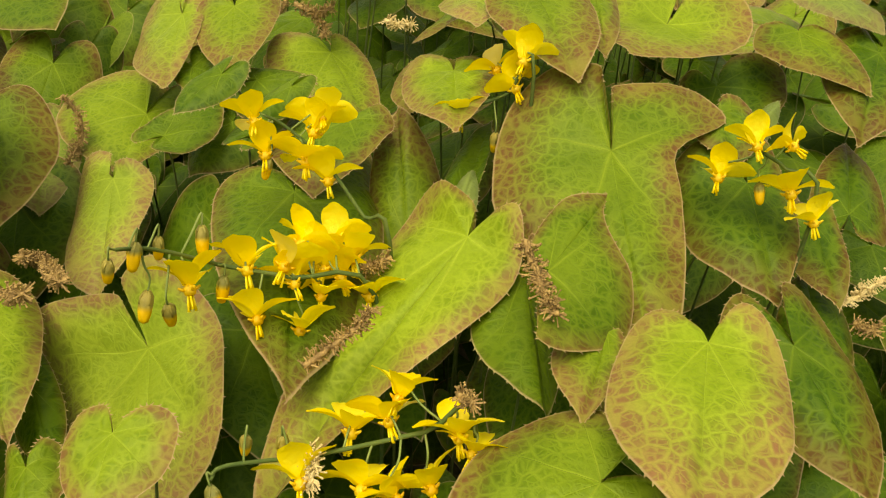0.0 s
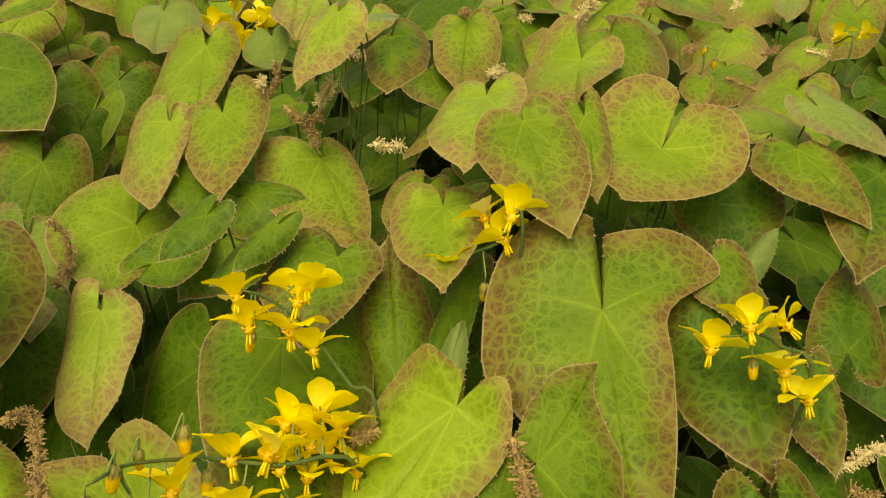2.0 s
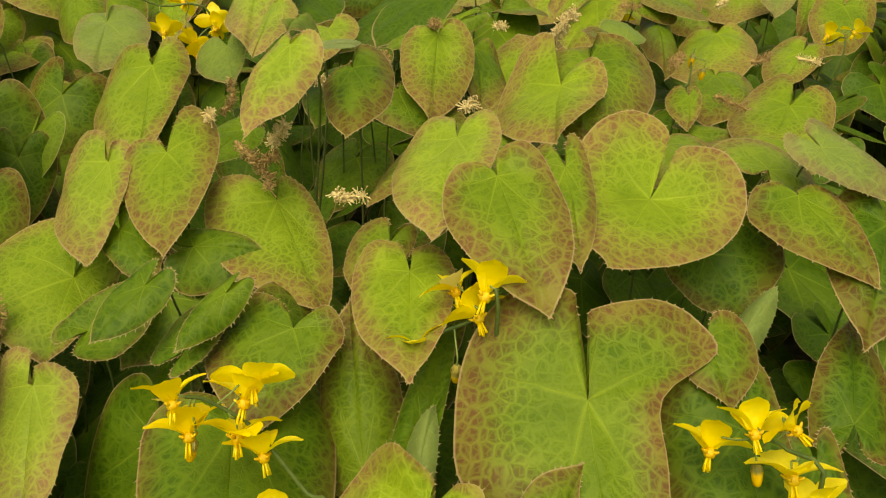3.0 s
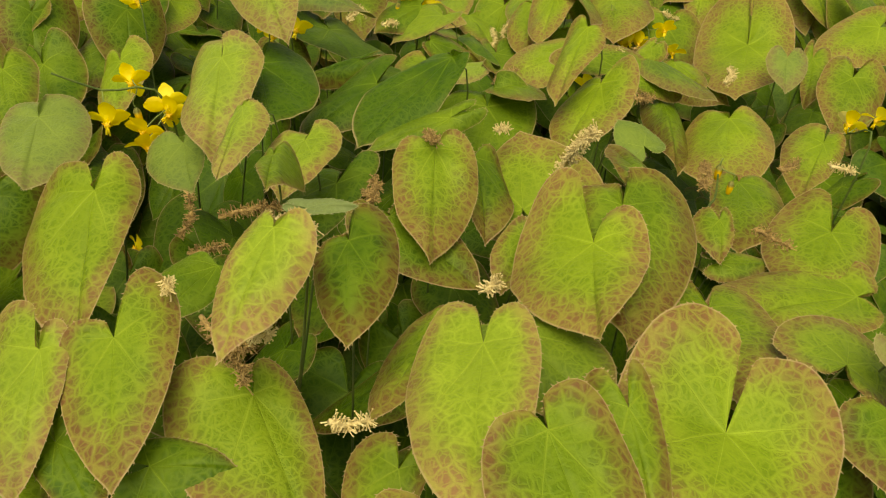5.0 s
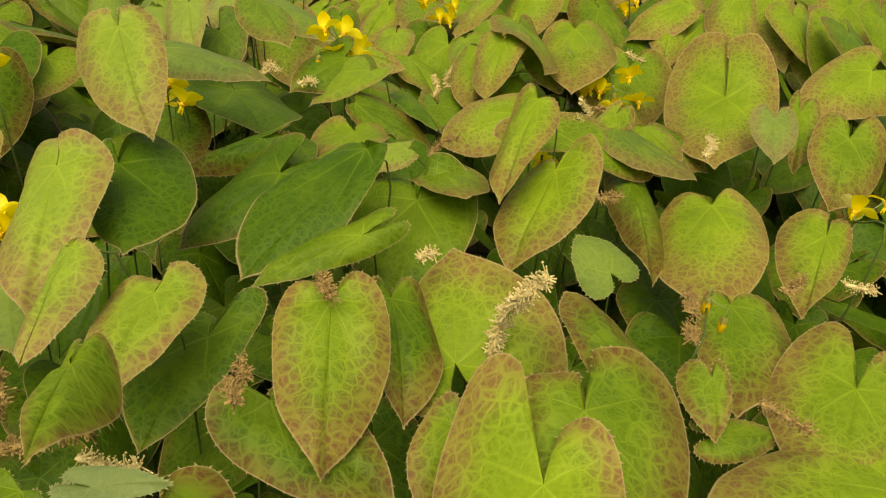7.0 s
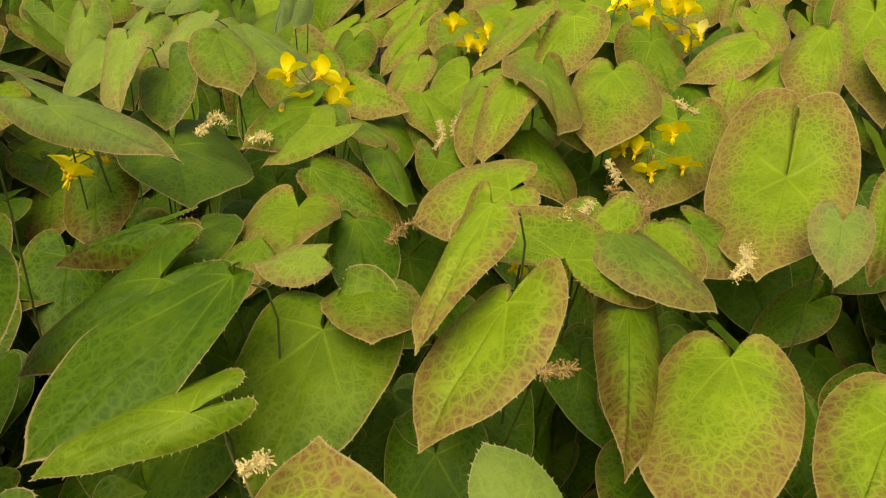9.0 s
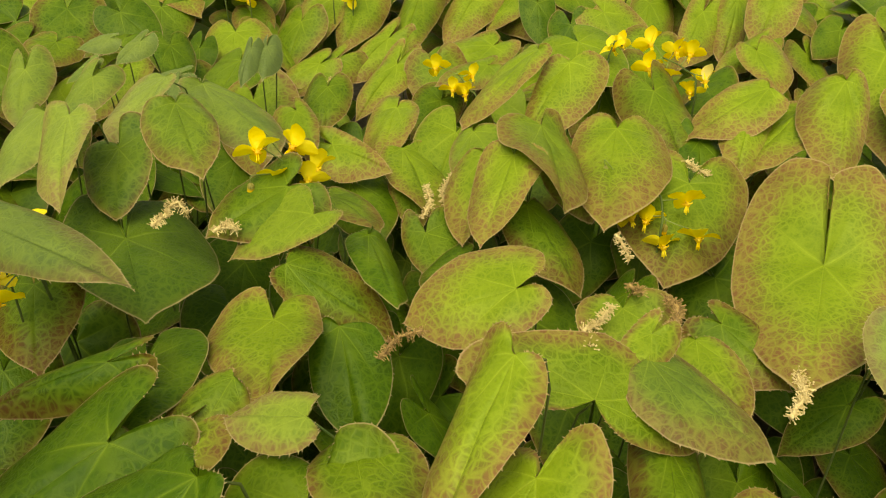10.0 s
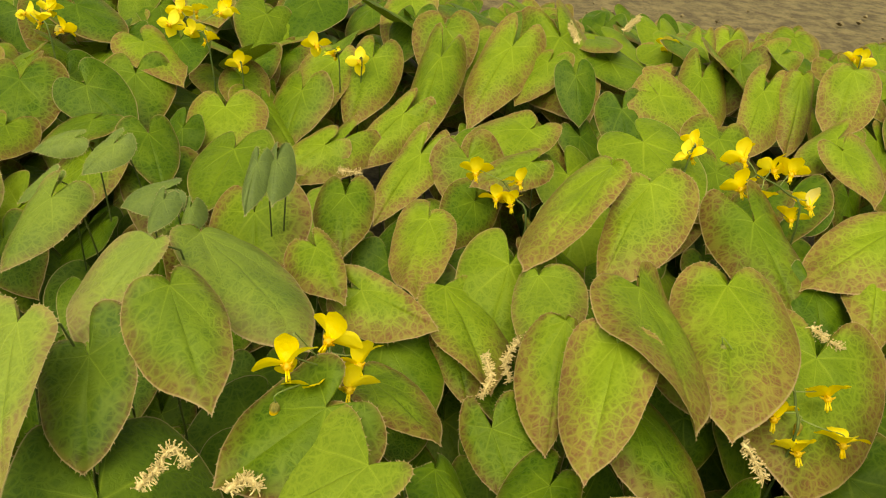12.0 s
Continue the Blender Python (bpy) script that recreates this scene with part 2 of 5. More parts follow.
def blade_mesh(name, seed, steps, rings, material, teeth=True, slim=0.0, lobe=1.0, cup=0.0, droop=0.10, wave=0.015, lean=0.0, size=(0.045, 0.05), lobes=None, belly=None, lift=0.0, notch=1.0, waist=(0, 0)):
    """A heart-shaped blade of unit length and width: stalk end at the origin, tip at y = 1.
    slim: taper towards the tip; lobe: depth of the notch; lean: how much wider one side is; size: its width and length.
    lobes, belly: for each side, how far its lobe reaches back and how far along it is widest, as shares of the length; lift: how steeply the lobes rise;
    notch: how wide the gap between them gapes; waist: how far each side draws in below its lobe."""
    rnd = random.Random(seed)
    if lobes:
        tapers = slim if isinstance(slim, tuple) else (slim, slim)
        slim = tapers[1]
        lines = [smooth_line(half_outline(*row), steps) for row in zip(lobes, belly, tapers, (notch, notch), waist)]
    right = [Vector((x * (1 - slim * max(y, 0)), y * (lobe if y < 0 else 1), 0)) for x, y in HALF]
    line = smooth_line(right, steps)
    skew = rnd.uniform(-0.05, 0.05)
    half = [Vector((-p.x * (1 - lean), p.y * (1 + 0.3 * lean if p.y < 0 else 1), 0)) for p in line[::-1]] + [Vector((p.x * (1 + lean), p.y, 0)) for p in line[1:]]
    if lobes:
        half = [Vector((-p.x * (1 - lean), p.y, 0)) for p in lines[0][::-1]] + [Vector((p.x * (1 + lean), p.y, 0)) for p in lines[1][1:]]
    n = len(half)
    out, way = [], []
    for k, p in enumerate(half):
        along = half[min(k + 1, n - 1)] - half[max(k - 1, 0)]
        outward = Vector((-along.y, along.x, 0)).normalized() if along.length > 1e-6 else Vector((0, 1, 0))
        uneven = 0.020 * noise.noise(Vector((k * 0.6 / steps, seed * 3.1, 0.5))) + 0.004 * noise.noise(Vector((k * 2.0 / steps, seed * 1.7, 4.5)))
        out.append(p + outward * uneven * min(1, 6 * min(k, n - 1 - k) / n))
        way.append(outward)
    phase = [rnd.uniform(0, 6.3) for _ in range(4)]

    def raised(x, y, u, v):
        x += skew * y * (1 - y) * 1.2
        z = -droop * (3.0 * (x * x - 0.07) + 0.8 * (max(y, 0) ** 2 - 0.45 * max(y, 0))) + cup * (math.sqrt(x * x + 0.012) - 0.22)
        z += (cup * 1.2 + lift) * (math.sqrt(max(-y + 0.03, 0) ** 2 + 0.004) - 0.07)
        z += wave * v * v * (math.sin(4 * math.pi * u + phase[0]) + 0.6 * math.sin(9 * math.pi * u + phase[1])) + 0.05 * v * x * math.sin(2.5 * y + phase[2])
        z += 0.022 * math.sin(math.pi * 8 * u) ** 2 * 4 * v * v * (1 - v) + 0.022 * noise.noise(Vector((x * 4, y * 4, seed % 97)))
        z -= 0.003 * math.exp(-((x / 0.06) ** 2)) * min(1, max(0, y) * 4)
        return x, y, z

    bm = bmesh.new()
    fan, flat = bm.loops.layers.uv.new("fan"), bm.loops.layers.uv.new("blade")
    rows, keep = [], {}
    for j in range(rings + 1):
        v = (j / rings) ** 0.85
        row = []
        for k, p in enumerate(out):
            u = k / (n - 1)
            at = raised(p.x * v, p.y * v, u, v)
            vert = bm.verts.new(at)
            keep[vert] = (u, v, at[0], at[1])
            row.append(vert)
        rows.append(row)
    faces = []
    for a, b in zip(rows, rows[1:]):
        for k in range(n - 1):
            faces.append(bm.faces.new((a[k], b[k], b[k + 1], a[k + 1])[::-1]) if a is not rows[0] else bm.faces.new((a[k], b[k], b[k + 1])[::-1]))
    if teeth:
        # broad spines along the margin, leaning towards the tip
        k = n * 0.07
        while k < n * 0.93:
            i = int(k)
            p, o = out[i], way[i]
            on = Vector((-o.y, o.x, 0))
            lean_on = on * (0.00045 if o.x > 0 else -0.00045)
            reach = o * rnd.uniform(0.0004, 0.0010) + lean_on
            tip = p + Vector((reach.x / size[0], reach.y / size[1], 0))
            foot = Vector((on.x / size[0], on.y / size[1], 0)) * 0.00032
            u = i / (n - 1)
            some = [bm.verts.new(raised(q.x, q.y, u, 1)) for q in (p - foot - o * 0.004, p + foot - o * 0.004, tip)]
            for s in some:
                keep[s] = (u, 1.0, s.co.x, s.co.y)
            faces.append(bm.faces.new(some))
            k += n / 58 * rnd.uniform(0.7, 1.3)
    for f in faces:
        for loop in f.loops:
            u, v, x, y = keep[loop.vert]
            loop[fan].uv, loop[flat].uv = (u, v), (x * size[0] / 0.05, y * size[1] / 0.05)
    bm.normal_update()
    for f in faces:
        if f.normal.z < 0:
            f.normal_flip()
    return mesh_of(name, bm, material)


LEAVES = []


def leaf(x, y, z, rx, ry, rz, length, width, red, tone, lobe=1.0, slim=0.0, lean=0.0, cup=0.05, droop=0.16, grey=0.0, label="", lobes=None, belly=None, lift=0.0, notch=1.0, waist=(0, 0)):
    """One leaf on its wiry stalk, which rises from the soil to the notch of the blade."""
    m = pose(x, y, z, rx, ry, rz)
    back = m.to_3x3() @ Vector((0, -1, 0))
    rnd = random.Random(round(x * 9176 + y * 3271 + z * 811, 3))
    foot = Vector((x + back.x * 0.03 + rnd.uniform(-0.02, 0.02), y + abs(back.y) * 0.02 + rnd.uniform(0.0, 0.03), 0.0))
    ob = new("barrenwort_leaf")
    ob.location = foot
    blade = part("blade", blade_mesh("blade", rnd.randrange(10**6), 4, 7, LEAF, slim=slim, lobe=lobe, cup=cup, droop=droop, wave=rnd.uniform(0.018, 0.050), lean=lean, size=(width, length), lobes=lobes, belly=belly, lift=lift, notch=notch, waist=waist), None, ob)
    blade.matrix_basis = Matrix.Translation(-foot) @ m @ Matrix.Diagonal((width, length, length, 1))
    blade.color = (red, tone, grey, 1)
    tip = Vector((x, y, z)) - foot
    down = m.to_3x3() @ Vector((0, -0.15, -1))
    bm = bmesh.new()
    tube(bm, smooth_line([(0, 0, -0.003), tip * 0.5 + Vector((0, 0.004, 0.01)), tip + down * 0.025, tip + down * 0.0006], 3), (0.0006, 0.00038), 5)
    part("stalk", bm, STALK, ob)
    look_of = "dull grey-green" if grey > 0.4 else "green" if red < 0.3 else "green, bronze-edged" if red < 0.65 else "bronze-netted"
    shade = "dark " if tone < 0.42 else "pale " if tone > 0.72 else ""
    tagged(ob, label or f"{shade}{look_of} heart-shaped leaf on a wiry stalk", "leaf", "barrenwort leaves")
    LEAVES.append((x, y, z))
    return ob


# ---- the ground ----
bm = bmesh.new()
bmesh.ops.create_grid(bm, x_segments=80, y_segments=80, size=40)
for v in bm.verts:
    v.co.x, v.co.y = math.copysign((abs(v.co.x) / 40) ** 3 * 40, v.co.x), math.copysign((abs(v.co.y) / 40) ** 3 * 40, v.co.y)
    v.co.z = 0.012 * noise.noise(v.co * 9) if v.co.length < 6 else 0
ground = tagged(new("ground", mesh_of("ground", bm, SOIL)), "dark crumbly garden soil under the leaves", "soil", kind="structure")
ground.location = (0, 0.5, -0.004)

# ---- the leaves ----
EDGE_Y0, EDGE_SLOPE = 1.56, -0.25
leaf(-0.0307, 0.3705, 0.2935, 12.0, 8.0, -97.0, 0.0165, 0.0100, 0.05, 0.45, slim=0.5, cup=0.35, droop=0.2, grey=1.0, label="small folded silvery green leaf among the larger ones")
leaf(-0.0859, 0.2097, 0.1733, -23.7, 26.5, -177.0, 0.0572, 0.0710, 0.75, 0.86, lean=0.25, cup=0.05, droop=0.12, grey=0.1, lobes=(0.35, 0.32), belly=(0.60, 0.03), slim=(-0.00, 0.36), notch=0.32, lift=0.93, waist=(0.00, 0.00))
leaf(0.0120, 0.2139, 0.2144, -33.1, -2.6, 138.0, 0.1017, 0.0490, 0.60, 0.84, lean=0.17, cup=0.05, droop=0.12, grey=0.0, lobes=(0.13, 0.10), belly=(0.24, 0.20), slim=(0.75, 0.16), notch=0.45, lift=0.45, waist=(0.06, 0.00))
leaf(0.0548, 0.2345, 0.2365, -28.9, 5.2, 181.2, 0.0827, 0.0752, 0.90, 0.50, lean=-0.03, cup=0.05, droop=0.12, grey=0.0, lobes=(0.36, 0.41), belly=(0.02, 0.18), slim=(0.04, 1.13), notch=0.30, lift=0.15, waist=(0.47, 0.00))
leaf(0.0282, 0.2104, 0.2069, -18.3, -14.2, -171.6, 0.0527, 0.0263, 0.15, 0.50, lean=0.16, cup=0.01, droop=0.13, grey=0.0, lobes=(0.05, 0.05), belly=(0.42, 0.42))
leaf(0.0659, 0.1566, 0.2172, -8.5, 4.5, 162.9, 0.0515, 0.0389, 1.00, 0.80, lean=0.06, cup=0.11, droop=0.15, grey=0.0, lobes=(0.24, 0.21), belly=(0.42, 0.42))
leaf(-0.1693, 0.3282, 0.2060, -27.2, 8.2, -164.5, 0.0517, 0.0359, 0.60, 0.60, lean=0.01, cup=0.11, droop=0.09, grey=0.3, lobes=(0.17, 0.41), belly=(0.28, 0.28), notch=0.79)
leaf(-0.1195, 0.2791, 0.2024, -32.6, 18.4, 177.6, 0.0532, 0.0366, 1.00, 0.90, lean=0.18, cup=0.06, droop=0.11, grey=0.2, lobes=(0.13, 0.31), belly=(0.28, 0.28), notch=0.57)
leaf(0.0060, 0.2795, 0.2487, -6.9, 10.1, 179.0, 0.0435, 0.0332, 0.70, 0.70, lean=0.17, cup=0.07, droop=0.14, grey=0.0, lobes=(0.28, 0.39), belly=(0.13, 0.13), notch=0.51)
leaf(-0.0072, 0.2474, 0.1960, 41.5, -8.5, 1.9, 0.0572, 0.0264, 0.75, 0.50, lean=0.04, cup=0.01, droop=0.10, grey=0.0, lobes=(0.14, 0.17), belly=(0.42, 0.42))
leaf(-0.0465, 0.2481, 0.2110, -11.7, -8.2, -169.6, 0.0862, 0.0577, 0.45, 0.42, lean=-0.10, cup=0.04, droop=0.18, grey=0.0, lobes=(0.74, 0.16), belly=(0.09, 0.09), notch=0.53)
leaf(-0.1119, 0.3544, 0.2508, -28.8, 13.9, 174.6, 0.0467, 0.0338, 0.90, 0.72, lean=0.40, cup=0.09, droop=0.10, grey=0.1, lobes=(0.20, 0.41), belly=(0.24, 0.24), notch=0.83)
leaf(-0.0469, 0.3472, 0.2388, -20.6, 2.6, -154.8, 0.0551, 0.0425, 0.75, 0.66, lean=0.35, cup=0.10, droop=0.10, grey=0.0, lobes=(0.19, 0.35), belly=(0.29, 0.29), notch=0.81)
leaf(0.0321, 0.2894, 0.2779, -21.5, 8.4, -167.8, 0.0497, 0.0364, 1.00, 0.55, lean=0.05, cup=0.08, droop=0.09, grey=0.0, lobes=(0.21, 0.13), belly=(0.33, 0.33), notch=0.53)
leaf(-0.1250, 0.3322, 0.2110, -20.8, -14.4, -173.3, 0.0391, 0.0497, 0.40, 0.65, lean=0.40, cup=0.01, droop=0.18, grey=0.0, lobes=(0.75, 0.73), belly=(0.06, 0.06), notch=0.81)
leaf(0.1366, 0.3084, 0.2639, -18.4, 7.6, -158.4, 0.0407, 0.0317, 0.95, 0.50, lean=0.23, cup=0.03, droop=0.10, grey=0.0, lobes=(0.05, 0.21), belly=(0.19, 0.19), notch=0.48)
leaf(-0.0369, 0.3447, 0.3008, -29.2, 4.7, 156.3, 0.0407, 0.0236, 1.00, 0.90, lean=-0.11, cup=0.12, droop=0.18, grey=0.1, lobes=(0.16, 0.13), belly=(0.25, 0.25))
leaf(-0.0171, 0.3594, 0.2879, -19.8, 3.1, 179.2, 0.0383, 0.0256, 0.95, 0.38, lean=-0.18, cup=0.04, droop=0.19, grey=0.0, lobes=(0.45, 0.06), belly=(0.20, 0.20), notch=0.35)
leaf(0.0165, 0.4608, 0.2746, -25.6, -1.6, 176.7, 0.0557, 0.0360, 1.00, 0.62, lean=-0.02, cup=0.07, droop=0.15, grey=0.0, lobes=(0.17, 0.16), belly=(0.30, 0.30))
leaf(0.0656, 0.3792, 0.2761, -3.4, 16.3, 167.9, 0.0457, 0.0479, 0.85, 0.72, lean=0.23, cup=0.03, droop=0.18, grey=0.0, lobes=(0.37, 0.73), belly=(0.15, 0.15), lift=0.3, notch=0.77)
leaf(0.0800, 0.3995, 0.2802, -20.6, 3.0, 169.6, 0.0599, 0.0469, 0.85, 0.48, lean=-0.22, cup=0.09, droop=0.19, grey=0.0, lobes=(0.33, 0.21), belly=(0.06, 0.06), notch=0.37)
leaf(0.0214, 0.3267, 0.2748, -3.9, 19.4, 168.4, 0.0599, 0.0372, 0.70, 0.85, lean=0.12, cup=0.11, droop=0.11, grey=0.1, lobes=(0.21, 0.31), belly=(0.24, 0.24), notch=0.70)
leaf(0.0838, 0.3006, 0.2650, -1.3, -4.7, 151.0, 0.0429, 0.0593, 0.90, 0.68, lean=0.01, cup=0.05, droop=0.10, grey=0.0, lobes=(0.57, 0.74), belly=(0.06, 0.06), lift=0.5, notch=0.43)
leaf(0.1095, 0.3736, 0.2542, 5.3, 8.1, 168.5, 0.0534, 0.0449, 0.95, 0.60, lean=-0.01, cup=0.03, droop=0.09, grey=0.0, lobes=(0.37, 0.39), belly=(0.31, 0.31), notch=0.73)
leaf(0.1899, 0.4377, 0.2495, -16.7, 1.2, 147.2, 0.0508, 0.0466, 0.95, 0.60, lean=0.09, cup=0.04, droop=0.15, grey=0.0, lobes=(0.40, 0.54), belly=(0.20, 0.20), notch=0.83)
leaf(-0.1180, 0.4398, 0.2616, -28.1, 9.9, 179.4, 0.0717, 0.0488, 0.60, 0.65, lean=0.38, cup=0.01, droop=0.15, grey=0.0, lobes=(0.27, 0.22), belly=(0.07, 0.07), notch=0.55)
leaf(-0.0892, 0.3548, 0.2548, -22.1, 6.6, -172.2, 0.0505, 0.0368, 0.90, 0.60, lean=-0.04, cup=0.05, droop=0.11, grey=0.0, lobes=(0.51, 0.15), belly=(0.08, 0.08), notch=0.76)
leaf(-0.1628, 0.5078, 0.2644, -9.4, 5.2, -170.1, 0.0555, 0.0370, 0.50, 0.60, lean=-0.18, cup=0.10, droop=0.13, grey=0.5, lobes=(0.29, 0.32), belly=(0.28, 0.28), notch=0.62)
leaf(0.0550, 0.5736, 0.2512, -24.4, 2.7, 162.8, 0.0612, 0.0591, 0.20, 0.50, lean=0.05, cup=0.04, droop=0.13, grey=0.0, lobes=(0.44, 0.25), belly=(0.20, 0.20), notch=0.55)
leaf(0.0312, 0.5550, 0.2853, -23.0, 4.5, 134.3, 0.0774, 0.0438, 0.15, 0.26, lean=0.25, cup=0.09, droop=0.09, grey=0.0, lobes=(0.05, 0.05), belly=(0.42, 0.42))
leaf(-0.0024, 0.4394, 0.2538, -20.0, 12.7, -133.0, 0.0502, 0.0355, 0.60, 0.44, lean=0.13, cup=0.12, droop=0.08, grey=0.0, lobes=(0.05, 0.28), belly=(0.20, 0.20), notch=0.49)
leaf(-0.0706, 0.5984, 0.3209, -33.4, 14.8, -168.3, 0.0580, 0.0370, 1.00, 0.75, lean=0.15, cup=0.09, droop=0.17, grey=0.2, lobes=(0.16, 0.21), belly=(0.19, 0.19), notch=0.57)
leaf(-0.0813, 0.5310, 0.2874, -24.2, 19.4, 171.5, 0.0629, 0.0425, 0.90, 0.80, lean=0.13, cup=0.01, droop=0.17, grey=0.2, lobes=(0.21, 0.34), belly=(0.13, 0.13), notch=0.41)
leaf(-0.0653, 0.4807, 0.2834, -25.3, 26.5, 157.8, 0.0425, 0.0205, 0.95, 0.75, lean=-0.18, cup=0.05, droop=0.14, grey=0.2, lobes=(0.05, 0.05), belly=(0.34, 0.34))
leaf(-0.0677, 0.5551, 0.2782, -17.0, 0.2, -168.0, 0.0516, 0.0411, 0.15, 0.25, lean=-0.38, cup=0.01, droop=0.09, grey=0.0, lobes=(0.42, 0.34), belly=(0.32, 0.32), notch=0.85)
leaf(-0.0383, 0.4670, 0.2736, -9.0, 8.3, 165.9, 0.0381, 0.0333, 0.85, 0.72, lean=0.10, cup=0.03, droop=0.19, grey=0.1, lobes=(0.33, 0.27), belly=(0.08, 0.08), notch=0.45)
leaf(-0.0256, 0.4782, 0.2482, -19.2, 1.4, 153.1, 0.0443, 0.0411, 0.20, 0.40, lean=0.33, cup=0.03, droop=0.16, grey=0.0, lobes=(0.54, 0.23), belly=(0.07, 0.07), notch=0.52)
leaf(0.0360, 0.4774, 0.2636, -24.7, -12.1, -169.0, 0.0452, 0.0276, 0.70, 0.44, lean=-0.27, cup=0.11, droop=0.18, grey=0.0, lobes=(0.18, 0.13), belly=(0.36, 0.36))
leaf(0.1179, 0.5711, 0.2681, -29.7, 18.1, 133.8, 0.0578, 0.0439, 0.80, 0.68, lean=-0.03, cup=0.05, droop=0.12, grey=0.0, lobes=(0.33, 0.14), belly=(0.26, 0.26), notch=0.80)
leaf(0.1120, 0.5932, 0.2930, -28.7, 14.1, 143.0, 0.0593, 0.0296, 0.95, 0.72, lean=0.21, cup=0.07, droop=0.17, grey=0.0, lobes=(0.05, 0.15), belly=(0.33, 0.33))
leaf(0.1959, 0.5682, 0.2497, -11.5, 9.7, 156.1, 0.0732, 0.0517, 1.00, 0.68, lean=0.02, cup=0.02, droop=0.16, grey=0.0, lobes=(0.18, 0.18), belly=(0.35, 0.35))
leaf(0.2627, 0.7036, 0.2551, -13.7, 11.6, 151.4, 0.0746, 0.0687, 0.95, 0.66, lean=0.09, cup=0.10, droop=0.17, grey=0.0, lobes=(0.68, 0.73), belly=(0.09, 0.09), lift=0.3, notch=0.20)
leaf(0.1277, 0.6925, 0.2470, -21.0, -17.4, 97.0, 0.0508, 0.0521, 0.85, 0.70, lean=0.24, cup=0.01, droop=0.18, grey=0.0, lobes=(0.26, 0.29), belly=(0.39, 0.39), notch=0.80)
leaf(0.1624, 0.6247, 0.2664, -14.5, -3.8, -130.8, 0.0500, 0.0360, 0.80, 0.45, lean=0.12, cup=0.02, droop=0.12, grey=0.2, lobes=(0.05, 0.05), belly=(0.42, 0.42))
leaf(0.0296, 0.6703, 0.2443, 10.5, 2.2, -173.3, 0.0548, 0.0451, 0.70, 0.62, lean=0.17, cup=0.08, droop=0.18, grey=0.0, lobes=(0.46, 0.38), belly=(0.06, 0.06), notch=0.71)
leaf(-0.0412, 0.7182, 0.2502, -5.8, -12.2, -154.2, 0.0530, 0.0662, 0.15, 0.33, lean=-0.22, cup=0.05, droop=0.18, grey=0.1, lobes=(0.63, 0.59), belly=(0.19, 0.19), notch=0.51)
leaf(0.0402, 0.7228, 0.2634, -25.0, -6.5, 106.1, 0.0431, 0.0469, 0.40, 0.66, lean=0.35, cup=0.07, droop=0.11, grey=0.1, lobes=(0.29, 0.05), belly=(0.26, 0.26), notch=0.78)
leaf(0.1342, 0.7816, 0.2677, -29.4, 15.6, 149.2, 0.0570, 0.0392, 1.00, 0.72, lean=0.11, cup=0.04, droop=0.10, grey=0.0, lobes=(0.18, 0.17), belly=(0.19, 0.19))
leaf(0.1232, 0.8162, 0.2523, -30.3, 4.1, 163.0, 0.0601, 0.0258, 0.90, 0.62, lean=0.40, cup=0.02, droop=0.10, grey=0.0, lobes=(0.05, 0.05), belly=(0.42, 0.42))
leaf(0.1989, 0.8328, 0.2611, -15.6, 6.0, 163.7, 0.0790, 0.0558, 1.00, 0.62, lean=-0.13, cup=0.09, droop=0.19, grey=0.0, lobes=(0.18, 0.16), belly=(0.29, 0.29))
leaf(0.1820, 0.9059, 0.2754, -31.6, -2.3, 147.3, 0.0670, 0.0402, 0.85, 0.66, lean=-0.36, cup=0.03, droop=0.09, grey=0.0, lobes=(0.23, 0.05), belly=(0.32, 0.32), notch=0.79)
leaf(0.1631, 0.9137, 0.2804, -27.5, 19.9, 123.2, 0.0784, 0.0464, 1.00, 0.68, lean=0.29, cup=0.12, droop=0.14, grey=0.0, lobes=(0.05, 0.12), belly=(0.42, 0.42))
leaf(0.1524, 0.8194, 0.2679, -5.9, -27.9, -173.8, 0.0760, 0.0531, 0.90, 0.55, lean=0.05, cup=0.05, droop=0.11, grey=0.0, lobes=(0.22, 0.05), belly=(0.42, 0.42), notch=0.47)
leaf(0.2985, 0.8710, 0.2753, -22.9, -4.8, 112.5, 0.0609, 0.0418, 0.95, 0.70, lean=-0.05, cup=0.08, droop=0.17, grey=0.0, lobes=(0.05, 0.07), belly=(0.42, 0.42))
leaf(0.3183, 0.8603, 0.2676, -25.9, 12.3, 120.1, 0.0690, 0.0416, 0.85, 0.66, lean=-0.09, cup=0.06, droop=0.13, grey=0.0, lobes=(0.05, 0.05), belly=(0.41, 0.41))
leaf(0.3327, 0.8529, 0.2875, -32.1, -0.7, 162.1, 0.0714, 0.0379, 0.95, 0.68, lean=0.19, cup=0.02, droop=0.18, grey=0.0, lobes=(0.14, 0.09), belly=(0.37, 0.37))
leaf(-0.0668, 0.7486, 0.2944, -21.4, 25.1, 178.5, 0.0529, 0.0315, 0.70, 0.75, lean=0.21, cup=0.01, droop=0.13, grey=0.4, lobes=(0.10, 0.22), belly=(0.26, 0.26), notch=0.70)
leaf(-0.0517, 0.7565, 0.2764, -27.2, 14.6, -177.9, 0.0392, 0.0337, 0.40, 0.40, lean=0.02, cup=0.10, droop=0.09, grey=0.1, lobes=(0.46, 0.20), belly=(0.21, 0.21), notch=0.80)
leaf(-0.0296, 0.7768, 0.2902, -16.4, -3.1, -153.4, 0.0514, 0.0333, 0.50, 0.50, lean=0.04, cup=0.09, droop=0.18, grey=0.1, lobes=(0.20, 0.10), belly=(0.29, 0.29))
